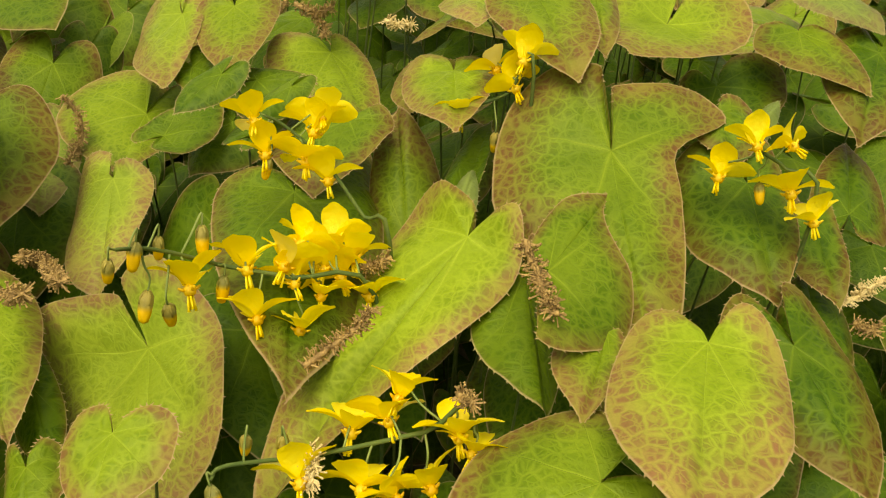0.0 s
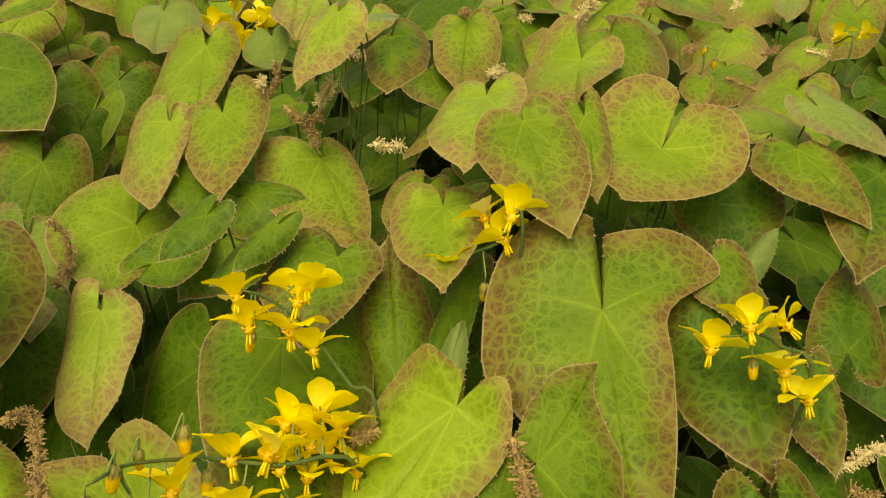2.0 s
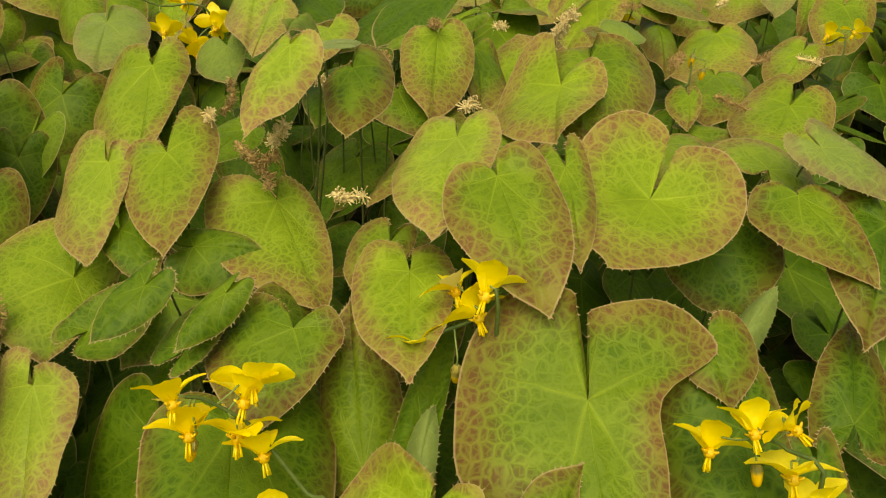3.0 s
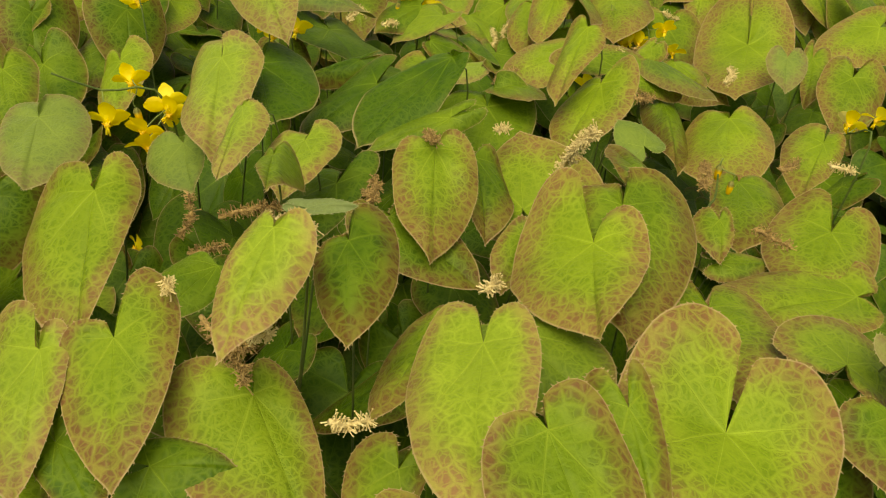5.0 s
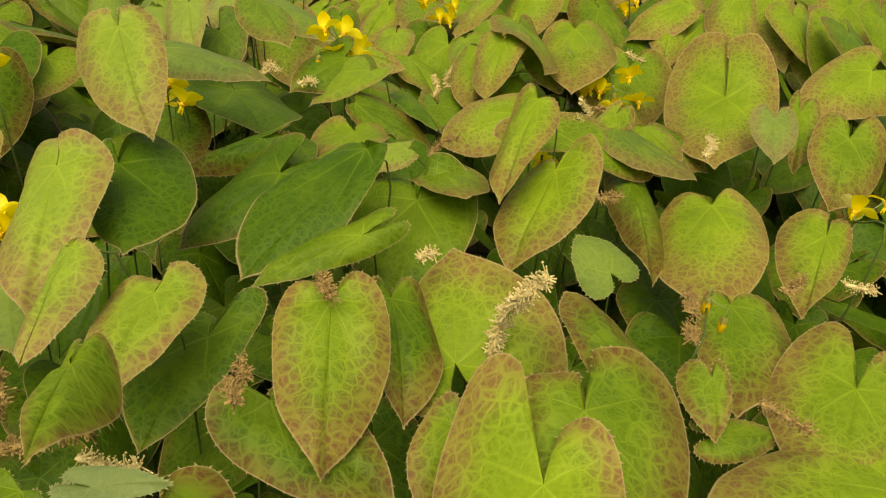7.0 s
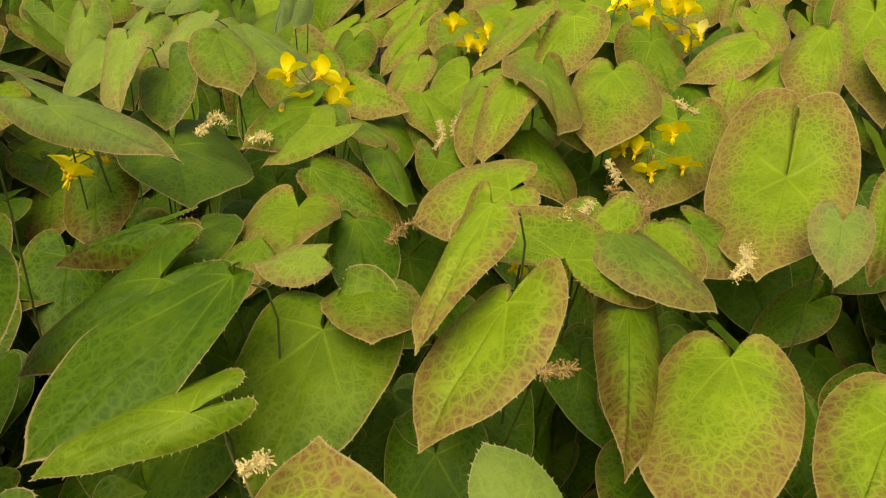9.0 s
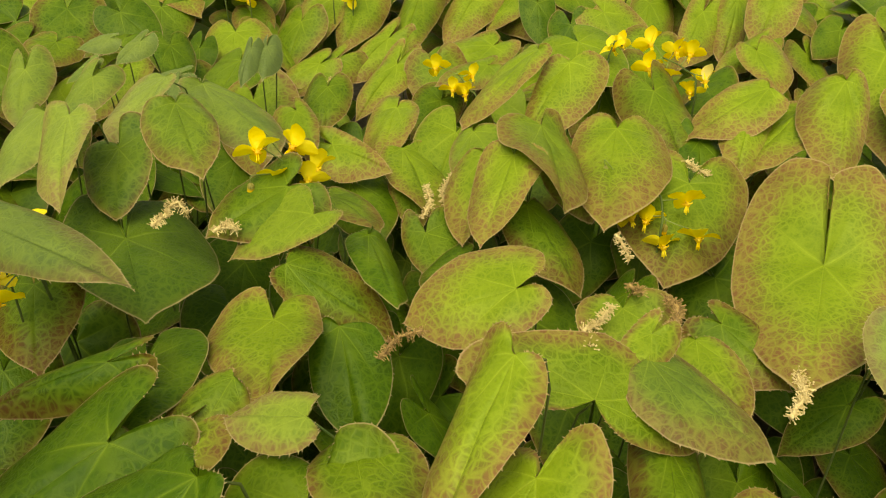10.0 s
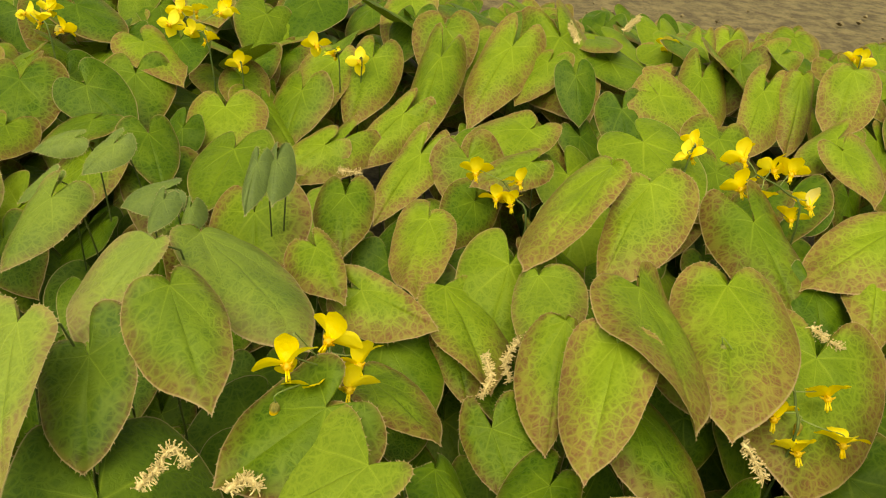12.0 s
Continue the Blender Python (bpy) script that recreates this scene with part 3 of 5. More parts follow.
leaf(-0.0296, 0.8273, 0.2805, -6.8, -12.2, -136.6, 0.0752, 0.0416, 0.40, 0.55, lean=-0.07, cup=0.08, droop=0.17, grey=0.3, lobes=(0.08, 0.05), belly=(0.42, 0.42))
leaf(-0.0384, 0.7975, 0.2956, -22.3, 5.6, 148.3, 0.0451, 0.0306, 0.70, 0.70, lean=0.40, cup=0.02, droop=0.13, grey=0.5, lobes=(0.05, 0.06), belly=(0.40, 0.40))
leaf(0.0117, 1.0167, 0.1994, -7.8, -5.7, -170.8, 0.0680, 0.0401, 0.30, 0.65, lean=-0.11, cup=0.03, droop=0.17, grey=0.1, lobes=(0.10, 0.11), belly=(0.41, 0.41))
leaf(0.0736, 0.9500, 0.2227, -7.4, 18.7, 167.5, 0.0650, 0.0401, 0.80, 0.68, lean=0.08, cup=0.04, droop=0.13, grey=0.0, lobes=(0.11, 0.36), belly=(0.42, 0.42), notch=0.41)
leaf(0.1495, 1.0654, 0.2344, -9.6, -17.7, 128.5, 0.0646, 0.0469, 0.70, 0.62, lean=0.07, cup=0.12, droop=0.17, grey=0.0, lobes=(0.32, 0.19), belly=(0.37, 0.37), notch=0.44)
leaf(0.3913, 1.0950, 0.2846, -35.8, -3.1, 151.3, 0.0635, 0.0423, 1.00, 0.66, lean=-0.10, cup=0.12, droop=0.13, grey=0.0, lobes=(0.07, 0.05), belly=(0.42, 0.42))
leaf(0.3692, 1.1222, 0.2692, -42.2, -13.2, 169.4, 0.0731, 0.0318, 1.00, 0.62, lean=-0.02, cup=0.06, droop=0.16, grey=0.0, lobes=(0.10, 0.05), belly=(0.42, 0.42))
leaf(0.0320, 0.1874, 0.2185, 18.0, 10.3, -30.1, 0.0397, 0.0361, 0.50, 0.50, lean=0.44, cup=0.05, droop=0.12, grey=0.0, lobes=(-0.03, 0.59), belly=(0.38, 0.37), slim=(-0.20, 1.68), notch=1.30, lift=0.03, waist=(-0.08, 0.26))
leaf(0.0469, 0.1746, 0.2084, -11.8, -7.3, 162.8, 0.0297, 0.0167, 1.00, 0.60, lean=0.40, cup=0.05, droop=0.10, grey=0.0, lobes=(0.05, 0.05), belly=(0.36, 0.36))
leaf(0.0330, 0.3538, 0.2590, -5.0, 16.0, -144.5, 0.0447, 0.0365, 0.35, 0.58, lean=-0.15, cup=0.05, droop=0.19, grey=0.1, lobes=(0.12, 0.14), belly=(0.42, 0.42))
leaf(0.0529, 0.4294, 0.2502, -20.9, -9.3, 157.1, 0.0285, 0.0195, 0.90, 0.60, lean=0.03, cup=0.12, droop=0.15, grey=0.0, lobes=(0.48, 0.30), belly=(0.42, 0.42), notch=0.62)
leaf(0.1844, 0.4008, 0.2406, 2.1, -7.3, 100.3, 0.0701, 0.0469, 0.90, 0.62, lean=0.13, cup=0.06, droop=0.12, grey=0.0, lobes=(0.05, 0.21), belly=(0.42, 0.42), notch=0.41)
leaf(0.0146, 0.3553, 0.2616, -14.9, 17.4, 138.4, 0.0428, 0.0240, 0.80, 0.52, lean=0.26, cup=0.02, droop=0.11, grey=0.0, lobes=(0.06, 0.13), belly=(0.42, 0.42))
leaf(-0.0700, 0.4211, 0.2395, -7.7, -12.9, 147.7, 0.0373, 0.0262, 0.10, 0.48, lean=0.22, cup=0.10, droop=0.18, grey=0.0, lobes=(0.05, 0.05), belly=(0.42, 0.42))
leaf(0.0944, 0.4071, 0.2809, 7.8, 5.7, 9.1, 0.0440, 0.0270, 0.95, 0.42, lean=0.26, cup=0.05, droop=0.17, grey=0.0, lobes=(0.14, 0.05), belly=(0.42, 0.42))
leaf(0.1699, 0.4903, 0.2475, -8.7, 4.1, 159.8, 0.0538, 0.0364, 0.85, 0.50, lean=-0.27, cup=0.10, droop=0.16, grey=0.0, lobes=(0.20, 0.11), belly=(0.32, 0.32), notch=0.81)
leaf(0.2421, 0.5450, 0.2463, -12.2, -0.4, 144.6, 0.0538, 0.0321, 0.90, 0.62, lean=0.27, cup=0.08, droop=0.16, grey=0.0, lobes=(0.29, 0.30), belly=(0.07, 0.07), notch=0.35)
leaf(0.0299, 0.7029, 0.2500, -25.1, 16.0, -117.5, 0.0580, 0.0336, 0.85, 0.40, lean=-0.09, cup=0.05, droop=0.16, grey=0.0, lobes=(0.05, 0.05), belly=(0.42, 0.42))
leaf(0.0541, 0.6797, 0.2355, -23.6, -0.5, -165.1, 0.0502, 0.0327, 0.05, 0.34, lean=-0.11, cup=0.04, droop=0.13, grey=0.0, lobes=(0.05, 0.07), belly=(0.42, 0.42))
leaf(-0.0126, 0.6474, 0.2430, 11.9, 7.9, -168.2, 0.0435, 0.0389, 0.15, 0.40, lean=-0.09, cup=0.09, droop=0.16, grey=0.0, lobes=(0.46, 0.44), belly=(0.14, 0.14), notch=0.73)
leaf(0.0232, 0.6279, 0.2528, -16.9, -12.2, 126.8, 0.0302, 0.0216, 0.85, 0.50, lean=-0.30, cup=0.04, droop=0.18, grey=0.0, lobes=(0.05, 0.05), belly=(0.42, 0.42))
leaf(0.0525, 0.5934, 0.2684, -17.1, -12.0, 74.3, 0.0308, 0.0229, 0.80, 0.70, lean=-0.02, cup=0.08, droop=0.14, grey=0.3, lobes=(0.16, 0.05), belly=(0.42, 0.42))
leaf(0.0663, 0.5923, 0.2577, 11.3, 4.7, -168.9, 0.0416, 0.0351, 0.60, 0.52, lean=-0.16, cup=0.01, droop=0.14, grey=0.0, lobes=(0.07, 0.10), belly=(0.34, 0.34))
leaf(0.1868, 0.6452, 0.2592, -9.0, 6.0, -165.1, 0.0364, 0.0253, 0.90, 0.60, lean=0.09, cup=0.04, droop=0.15, grey=0.0, lobes=(0.05, 0.05), belly=(0.40, 0.40))
leaf(0.0626, 0.7388, 0.2435, -3.9, -22.7, -161.8, 0.0542, 0.0295, 0.05, 0.42, lean=-0.15, cup=0.06, droop=0.17, grey=0.0, lobes=(0.17, 0.05), belly=(0.40, 0.40))
leaf(0.1426, 0.7802, 0.2400, -20.6, -11.3, -151.1, 0.0599, 0.0400, 0.70, 0.42, lean=0.00, cup=0.08, droop=0.17, grey=0.0, lobes=(0.05, 0.05), belly=(0.42, 0.42))
leaf(0.1597, 0.8215, 0.2589, -28.2, -6.9, -152.0, 0.0543, 0.0323, 0.50, 0.58, lean=-0.02, cup=0.05, droop=0.15, grey=0.0, lobes=(0.08, 0.05), belly=(0.42, 0.42))
leaf(-0.0914, 0.7780, 0.2836, -24.0, 5.1, 168.1, 0.0467, 0.0286, 0.30, 0.65, lean=0.26, cup=0.09, droop=0.17, grey=0.4, lobes=(0.05, 0.06), belly=(0.42, 0.42))
leaf(0.1099, 0.7535, 0.2200, 1.0, 4.7, 146.8, 0.0357, 0.0304, 0.30, 0.38, lean=0.19, cup=0.05, droop=0.17, grey=0.0, lobes=(0.36, 0.52), belly=(0.15, 0.15), notch=0.59)
leaf(0.0382, 0.7995, 0.2327, 3.8, -11.6, -142.1, 0.0480, 0.0326, 0.70, 0.50, lean=-0.06, cup=0.11, droop=0.16, grey=0.0, lobes=(0.14, 0.05), belly=(0.40, 0.40))
leaf(0.0776, 0.8801, 0.2234, -9.9, -7.2, -159.4, 0.0643, 0.0431, 0.60, 0.62, lean=-0.12, cup=0.12, droop=0.19, grey=0.0, lobes=(0.05, 0.05), belly=(0.42, 0.42))
leaf(0.1205, 0.8614, 0.2448, -10.6, 14.5, 165.0, 0.0490, 0.0352, 0.50, 0.60, lean=-0.34, cup=0.07, droop=0.14, grey=0.1, lobes=(0.16, 0.18), belly=(0.37, 0.37))
leaf(0.0391, 0.1311, 0.1968, -15.0, -21.0, 113.4, 0.0389, 0.0368, 0.67, 0.56, 1.00, -0.13, 0.24, 0.00, 0.20)
leaf(0.0991, 0.1817, 0.2014, -23.5, 10.6, -170.5, 0.0446, 0.0325, 0.79, 0.11, 1.25, -0.14, -0.02, 0.05, 0.27)
leaf(0.0978, 0.2317, 0.2292, -25.8, 3.6, -180.0, 0.0428, 0.0354, 0.55, 0.22, 1.15, -0.14, 0.30, 0.14, 0.22)
leaf(0.1443, 0.2528, 0.2118, 25.6, 1.7, -17.0, 0.0402, 0.0270, 0.79, 0.22, 0.75, -0.14, 0.08, -0.03, 0.16)
leaf(0.1216, 0.2304, 0.2175, -25.2, 5.0, 177.1, 0.0316, 0.0192, 0.79, 0.22, 0.85, -0.14, 0.19, 0.20, 0.14)
leaf(0.1164, 0.2027, 0.1925, 25.6, -1.3, -10.7, 0.0263, 0.0229, 0.43, 0.22, 1.05, -0.11, 0.10, 0.04, 0.24)
leaf(0.0104, 0.2407, 0.2173, 25.6, 0.5, -14.5, 0.0423, 0.0138, 0.18, 0.44, 0.75, -0.14, -0.30, 0.30, 0.16)
leaf(-0.1039, 0.2923, 0.2162, 23.7, 10.1, -35.1, 0.0299, 0.0267, 0.30, 0.44, 0.85, -0.07, 0.30, 0.30, 0.14)
leaf(-0.0682, 0.1408, 0.1969, -25.1, 5.2, 177.6, 0.0202, 0.0251, 0.67, 0.67, 1.00, -0.11, -0.12, 0.04, 0.20)
leaf(-0.0944, 0.1492, 0.1783, -22.0, 13.4, -163.6, 0.0200, 0.0157, 0.55, 0.56, 0.95, -0.09, -0.06, 0.10, 0.32)
leaf(-0.1145, 0.1918, 0.1697, -19.0, 17.6, -152.1, 0.0290, 0.0161, 0.30, 0.33, 1.25, -0.13, 0.23, 0.00, 0.27)
leaf(-0.1280, 0.1992, 0.1878, -20.3, 16.0, -156.6, 0.0441, 0.0222, 0.55, 0.67, 1.15, -0.13, -0.08, 0.06, 0.22)
leaf(0.1094, 0.3073, 0.2414, -35.1, 24.4, -170.9, 0.0270, 0.0434, 0.55, 0.22, 1.15, -0.01, -0.30, 0.00, 0.22)
leaf(0.1637, 0.2979, 0.2588, -25.2, -4.9, 156.4, 0.0474, 0.0331, 0.92, 0.22, 0.75, -0.14, 0.07, 0.06, 0.16)
leaf(-0.1032, 0.3327, 0.2325, -18.2, 18.4, -149.5, 0.0300, 0.0200, 0.43, 0.44, 1.05, -0.13, -0.13, 0.14, 0.24)
leaf(-0.0743, 0.3250, 0.2302, 4.1, 25.3, -93.8, 0.0263, 0.0255, 0.30, 0.44, 1.00, -0.14, 0.30, -0.03, 0.20)
leaf(0.0913, 0.2518, 0.2455, -24.0, 9.2, -173.7, 0.0212, 0.0243, 0.79, 0.44, 0.95, -0.09, -0.15, 0.20, 0.32)
leaf(-0.0826, 0.3136, 0.2150, -25.0, -5.7, 154.7, 0.0299, 0.0306, 0.30, 0.44, 1.25, -0.14, -0.20, 0.04, 0.27)
leaf(-0.0635, 0.2692, 0.2260, 24.5, 7.8, -30.1, 0.0234, 0.0188, 0.30, 0.44, 1.15, -0.14, -0.30, 0.10, 0.22)
leaf(-0.0305, 0.2741, 0.2305, -25.6, -1.6, 163.2, 0.0357, 0.0460, 0.79, 0.44, 0.75, -0.00, 0.30, 0.00, 0.16)
leaf(0.0543, 0.2978, 0.2771, -25.1, 7.4, 178.6, 0.0384, 0.0195, 0.92, 0.56, 0.85, -0.14, 0.16, 0.06, 0.14)
leaf(0.1458, 0.3200, 0.2764, -16.1, 20.2, -143.3, 0.0294, 0.0260, 0.92, 0.56, 1.05, -0.11, -0.28, 0.05, 0.24, 0.5)
leaf(-0.0017, 0.3135, 0.2400, -25.4, -3.2, 160.0, 0.0262, 0.0242, 0.92, 0.56, 1.00, 0.01, 0.30, 0.14, 0.20)
leaf(0.1355, 0.3323, 0.2621, 10.5, 15.3, -24.5, 0.0240, 0.0392, 0.70, 0.60, 1.05, -0.14, -0.08, 0.00, 0.24, 0.1)
leaf(-0.1000, 0.5111, 0.2521, -23.1, 11.5, -168.4, 0.0307, 0.0295, 0.30, 0.56, 0.85, -0.04, 0.30, 0.04, 0.14, 0.4)
leaf(-0.2084, 0.5852, 0.2583, -22.5, 12.6, -165.6, 0.0483, 0.0324, 0.43, 0.56, 0.95, -0.09, 0.04, 0.06, 0.32)
leaf(0.0588, 0.4653, 0.2434, 27.1, -9.4, -8.6, 0.0510, 0.0591, 0.79, 0.67, 1.05, -0.13, 0.30, 0.20, 0.24)
leaf(0.3820, 0.7394, 0.2631, -16.8, -19.6, 118.6, 0.0704, 0.0550, 0.92, 0.67, 0.75, -0.14, -0.12, 0.05, 0.16)
leaf(0.3091, 0.6942, 0.2510, -25.3, -4.2, 157.9, 0.0492, 0.0199, 0.92, 0.56, 0.85, -0.12, -0.30, 0.14, 0.14)
leaf(0.1412, 0.4441, 0.2519, -25.6, 0.5, 167.6, 0.0216, 0.0164, 0.79, 0.56, 0.75, -0.08, 0.30, 0.06, 0.16)
leaf(0.1401, 0.4313, 0.2377, 4.6, 25.2, -92.7, 0.0235, 0.0156, 0.55, 0.56, 0.85, -0.14, 0.04, 0.05, 0.14)
leaf(0.3135, 0.6475, 0.2517, -24.5, -7.8, 150.1, 0.0546, 0.0429, 0.92, 0.56, 1.05, -0.14, -0.09, 0.14, 0.24)
leaf(0.0257, 0.7480, 0.2634, -19.8, -16.6, 128.1, 0.0438, 0.0460, 0.43, 0.44, 0.85, -0.14, -0.11, 0.06, 0.14)
leaf(-0.0696, 0.6626, 0.2923, -6.0, 25.0, -117.4, 0.0683, 0.0273, 0.55, 0.44, 1.00, -0.14, -0.06, 0.14, 0.20, 0.4)
leaf(0.1415, 0.6090, 0.2619, 25.0, 12.2, -11.7, 0.0265, 0.0847, 0.67, 0.56, 0.95, -0.14, -0.07, -0.03, 0.32)
leaf(0.1705, 0.6822, 0.2463, -24.8, 6.7, -179.3, 0.0298, 0.0408, 0.79, 0.56, 0.75, -0.11, -0.05, 0.10, 0.16)
leaf(-0.0069, 0.5950, 0.2542, -20.7, -15.5, 131.3, 0.0582, 0.0451, 0.30, 0.22, 1.05, -0.14, 0.11, 0.06, 0.24)
leaf(0.0281, 0.5137, 0.2673, -15.4, -20.8, 114.4, 0.0450, 0.0218, 0.18, 0.56, 1.00, -0.14, 0.30, 0.05, 0.20)
leaf(0.1677, 0.6037, 0.2444, -5.1, -0.5, 170.3, 0.0784, 0.0297, 1.00, 0.44, 0.95, -0.12, -0.22, 0.14, 0.32)
leaf(0.2609, 0.6425, 0.2660, -25.5, -2.2, 161.9, 0.0314, 0.0262, 0.92, 0.56, 0.85, -0.09, -0.04, 0.10, 0.14, 0.5)
leaf(0.4046, 0.9386, 0.2775, -25.6, 0.8, 168.3, 0.1059, 0.0475, 0.92, 0.67, 1.00, -0.13, 0.11, 0.06, 0.20)
leaf(-0.0174, 0.6282, 0.2571, -14.7, -21.2, 112.5, 0.0450, 0.0204, 0.79, 0.22, 0.95, -0.14, 0.03, 0.06, 0.32)
leaf(-0.0722, 0.6960, 0.2406, -23.0, 11.6, -168.0, 0.0406, 0.0373, 0.92, 0.33, 1.25, -0.14, 0.05, 0.05, 0.27)
leaf(0.1650, 0.6329, 0.2714, -22.5, -12.6, 138.7, 0.0223, 0.0167, 0.79, 0.67, 1.15, -0.10, -0.15, 0.14, 0.22)
leaf(0.2131, 0.6816, 0.2394, -17.3, 19.2, -147.0, 0.0380, 0.0310, 1.00, 0.44, 0.75, -0.14, 0.18, -0.03, 0.16)
leaf(0.0248, 0.9500, 0.2357, -25.1, 5.1, 177.3, 0.0420, 0.0357, 0.55, 0.44, 1.05, -0.09, 0.08, -0.03, 0.24)
leaf(0.0717, 1.0309, 0.2272, -24.7, -7.2, 151.3, 0.0644, 0.0334, 0.67, 0.67, 1.00, -0.14, -0.05, 0.20, 0.20)
leaf(-0.0635, 1.0788, 0.2316, -24.9, 6.5, -179.7, 0.0485, 0.0579, 0.67, 0.67, 0.95, -0.10, 0.02, 0.04, 0.32)
leaf(0.0056, 1.0747, 0.2096, -19.0, -17.5, 125.4, 0.0367, 0.0378, 0.55, 0.67, 1.25, -0.14, 0.01, 0.10, 0.27)
leaf(0.0193, 1.0824, 0.2113, -22.5, -12.6, 138.8, 0.0555, 0.0415, 0.79, 0.56, 1.15, -0.08, -0.15, 0.00, 0.22)
leaf(0.0082, 1.1726, 0.2396, -25.6, 1.9, 170.7, 0.0626, 0.0480, 0.67, 0.67, 0.75, -0.06, 0.30, 0.06, 0.16)
leaf(0.0375, 1.1766, 0.2426, -25.6, -0.9, 164.7, 0.0782, 0.0411, 0.67, 0.56, 0.85, -0.13, -0.17, 0.05, 0.14)
leaf(0.0624, 1.1094, 0.2228, -23.6, -10.4, 144.2, 0.0640, 0.0343, 0.79, 0.67, 1.05, -0.14, -0.19, 0.14, 0.24)
leaf(0.0914, 1.1627, 0.2486, -25.6, -0.3, 166.0, 0.1015, 0.0389, 0.55, 0.56, 1.00, -0.14, 0.02, -0.03, 0.20)
leaf(0.1514, 1.1872, 0.2541, -24.9, -6.2, 153.5, 0.0903, 0.0510, 0.79, 0.67, 0.95, -0.05, -0.04, 0.20, 0.32)
leaf(0.1944, 1.2037, 0.2591, -24.4, 8.1, -176.1, 0.0996, 0.0662, 0.67, 0.56, 1.25, -0.14, 0.21, 0.04, 0.27)
leaf(0.1407, 1.0037, 0.2381, -15.6, -20.6, 115.1, 0.0443, 0.0305, 0.79, 0.56, 0.75, -0.14, -0.00, 0.00, 0.16)
leaf(0.2746, 1.1504, 0.2487, -22.5, -12.6, 138.9, 0.0572, 0.0407, 0.79, 0.67, 0.85, -0.13, -0.04, 0.06, 0.14)
leaf(0.2974, 1.1387, 0.2544, -25.6, -1.7, 163.0, 0.0758, 0.0416, 0.67, 0.56, 1.05, -0.13, -0.16, 0.05, 0.24)
leaf(0.3385, 1.1151, 0.2565, -25.0, -6.0, 153.9, 0.0750, 0.0379, 0.92, 0.67, 1.00, -0.13, -0.26, 0.14, 0.20)
leaf(0.3591, 1.0354, 0.2529, -19.5, -17.0, 127.1, 0.0507, 0.0284, 0.55, 0.67, 1.15, -0.14, -0.07, 0.04, 0.22)
leaf(0.3452, 1.0045, 0.2578, -24.1, 9.1, -173.9, 0.0466, 0.0394, 0.79, 0.67, 0.75, -0.14, -0.24, 0.10, 0.16)
leaf(0.4492, 1.2946, 0.2516, -23.1, -11.3, 141.9, 0.0451, 0.0500, 0.55, 0.56, 0.85, -0.01, -0.10, 0.00, 0.14)
leaf(0.3337, 1.2410, 0.2547, -25.4, -3.7, 158.9, 0.0603, 0.0295, 0.79, 0.67, 1.05, -0.11, 0.01, 0.06, 0.24)
leaf(0.3656, 1.2544, 0.2554, -25.5, -2.2, 162.1, 0.0604, 0.0378, 0.79, 0.67, 1.00, -0.14, -0.14, 0.05, 0.20)
leaf(0.2382, 0.8116, 0.2381, -25.4, -3.2, 159.9, 0.0658, 0.0704, 0.79, 0.56, 0.95, -0.14, 0.03, 0.14, 0.32)
leaf(0.0916, 0.7855, 0.2186, -22.9, 11.8, -167.6, 0.0337, 0.0380, 0.55, 0.44, 1.15, -0.14, -0.30, 0.20, 0.22)
leaf(0.0138, 0.8685, 0.2515, -20.8, 15.4, -158.5, 0.0340, 0.0255, 0.79, 0.56, 0.75, -0.13, 0.30, 0.04, 0.16)
leaf(0.0358, 0.8583, 0.2352, -8.1, 24.4, -122.4, 0.0411, 0.0304, 0.92, 0.67, 0.85, -0.14, 0.30, 0.10, 0.14)
leaf(0.2344, 0.8906, 0.2624, -24.0, 9.3, -173.3, 0.0661, 0.0465, 1.00, 0.44, 1.05, -0.14, -0.00, 0.00, 0.24)
leaf(0.0476, 0.8493, 0.2139, -20.9, 15.1, -159.1, 0.0502, 0.0421, 0.18, 0.44, 0.95, -0.14, -0.06, 0.05, 0.32)
leaf(0.2553, 0.8530, 0.2470, -25.6, 1.9, 170.6, 0.0365, 0.0319, 0.06, 0.33, 1.25, -0.14, -0.21, 0.14, 0.27)
leaf(0.2833, 0.8547, 0.2604, -25.4, -3.8, 158.6, 0.0480, 0.0299, 0.92, 0.67, 1.15, -0.14, -0.07, -0.03, 0.22)
leaf(0.0807, 0.8526, 0.2126, -23.9, 9.6, -172.7, 0.0372, 0.0237, 0.67, 0.44, 0.75, -0.14, -0.07, 0.20, 0.16)
leaf(-0.1541, 0.8978, 0.2595, -24.1, 8.9, -174.4, 0.0480, 0.0312, 0.43, 0.56, 1.05, -0.11, 0.01, 0.10, 0.24, 0.3)
leaf(-0.1098, 0.8870, 0.2606, -25.4, -3.2, 159.9, 0.0422, 0.0294, 0.43, 0.56, 1.00, -0.14, -0.08, 0.00, 0.20, 0.3)
# eight small grey-green weed leaves, built with the barrenwort blade
leaf(-0.0167, 0.9015, 0.2773, -25.6, 1.8, 170.4, 0.0284, 0.0126, 0.00, 0.29, 0.95, -0.14, -0.20, 0.06, 0.32, 0.6)
leaf(-0.0080, 0.9070, 0.2768, -25.1, 5.1, 177.4, 0.0271, 0.0135, 0.00, 0.29, 1.25, -0.14, -0.23, 0.05, 0.27, 0.6)
leaf(-0.0925, 0.9298, 0.2706, -23.9, -9.5, 146.3, 0.0227, 0.0169, 0.00, 0.52, 1.15, -0.14, -0.19, 0.14, 0.22, 0.5)
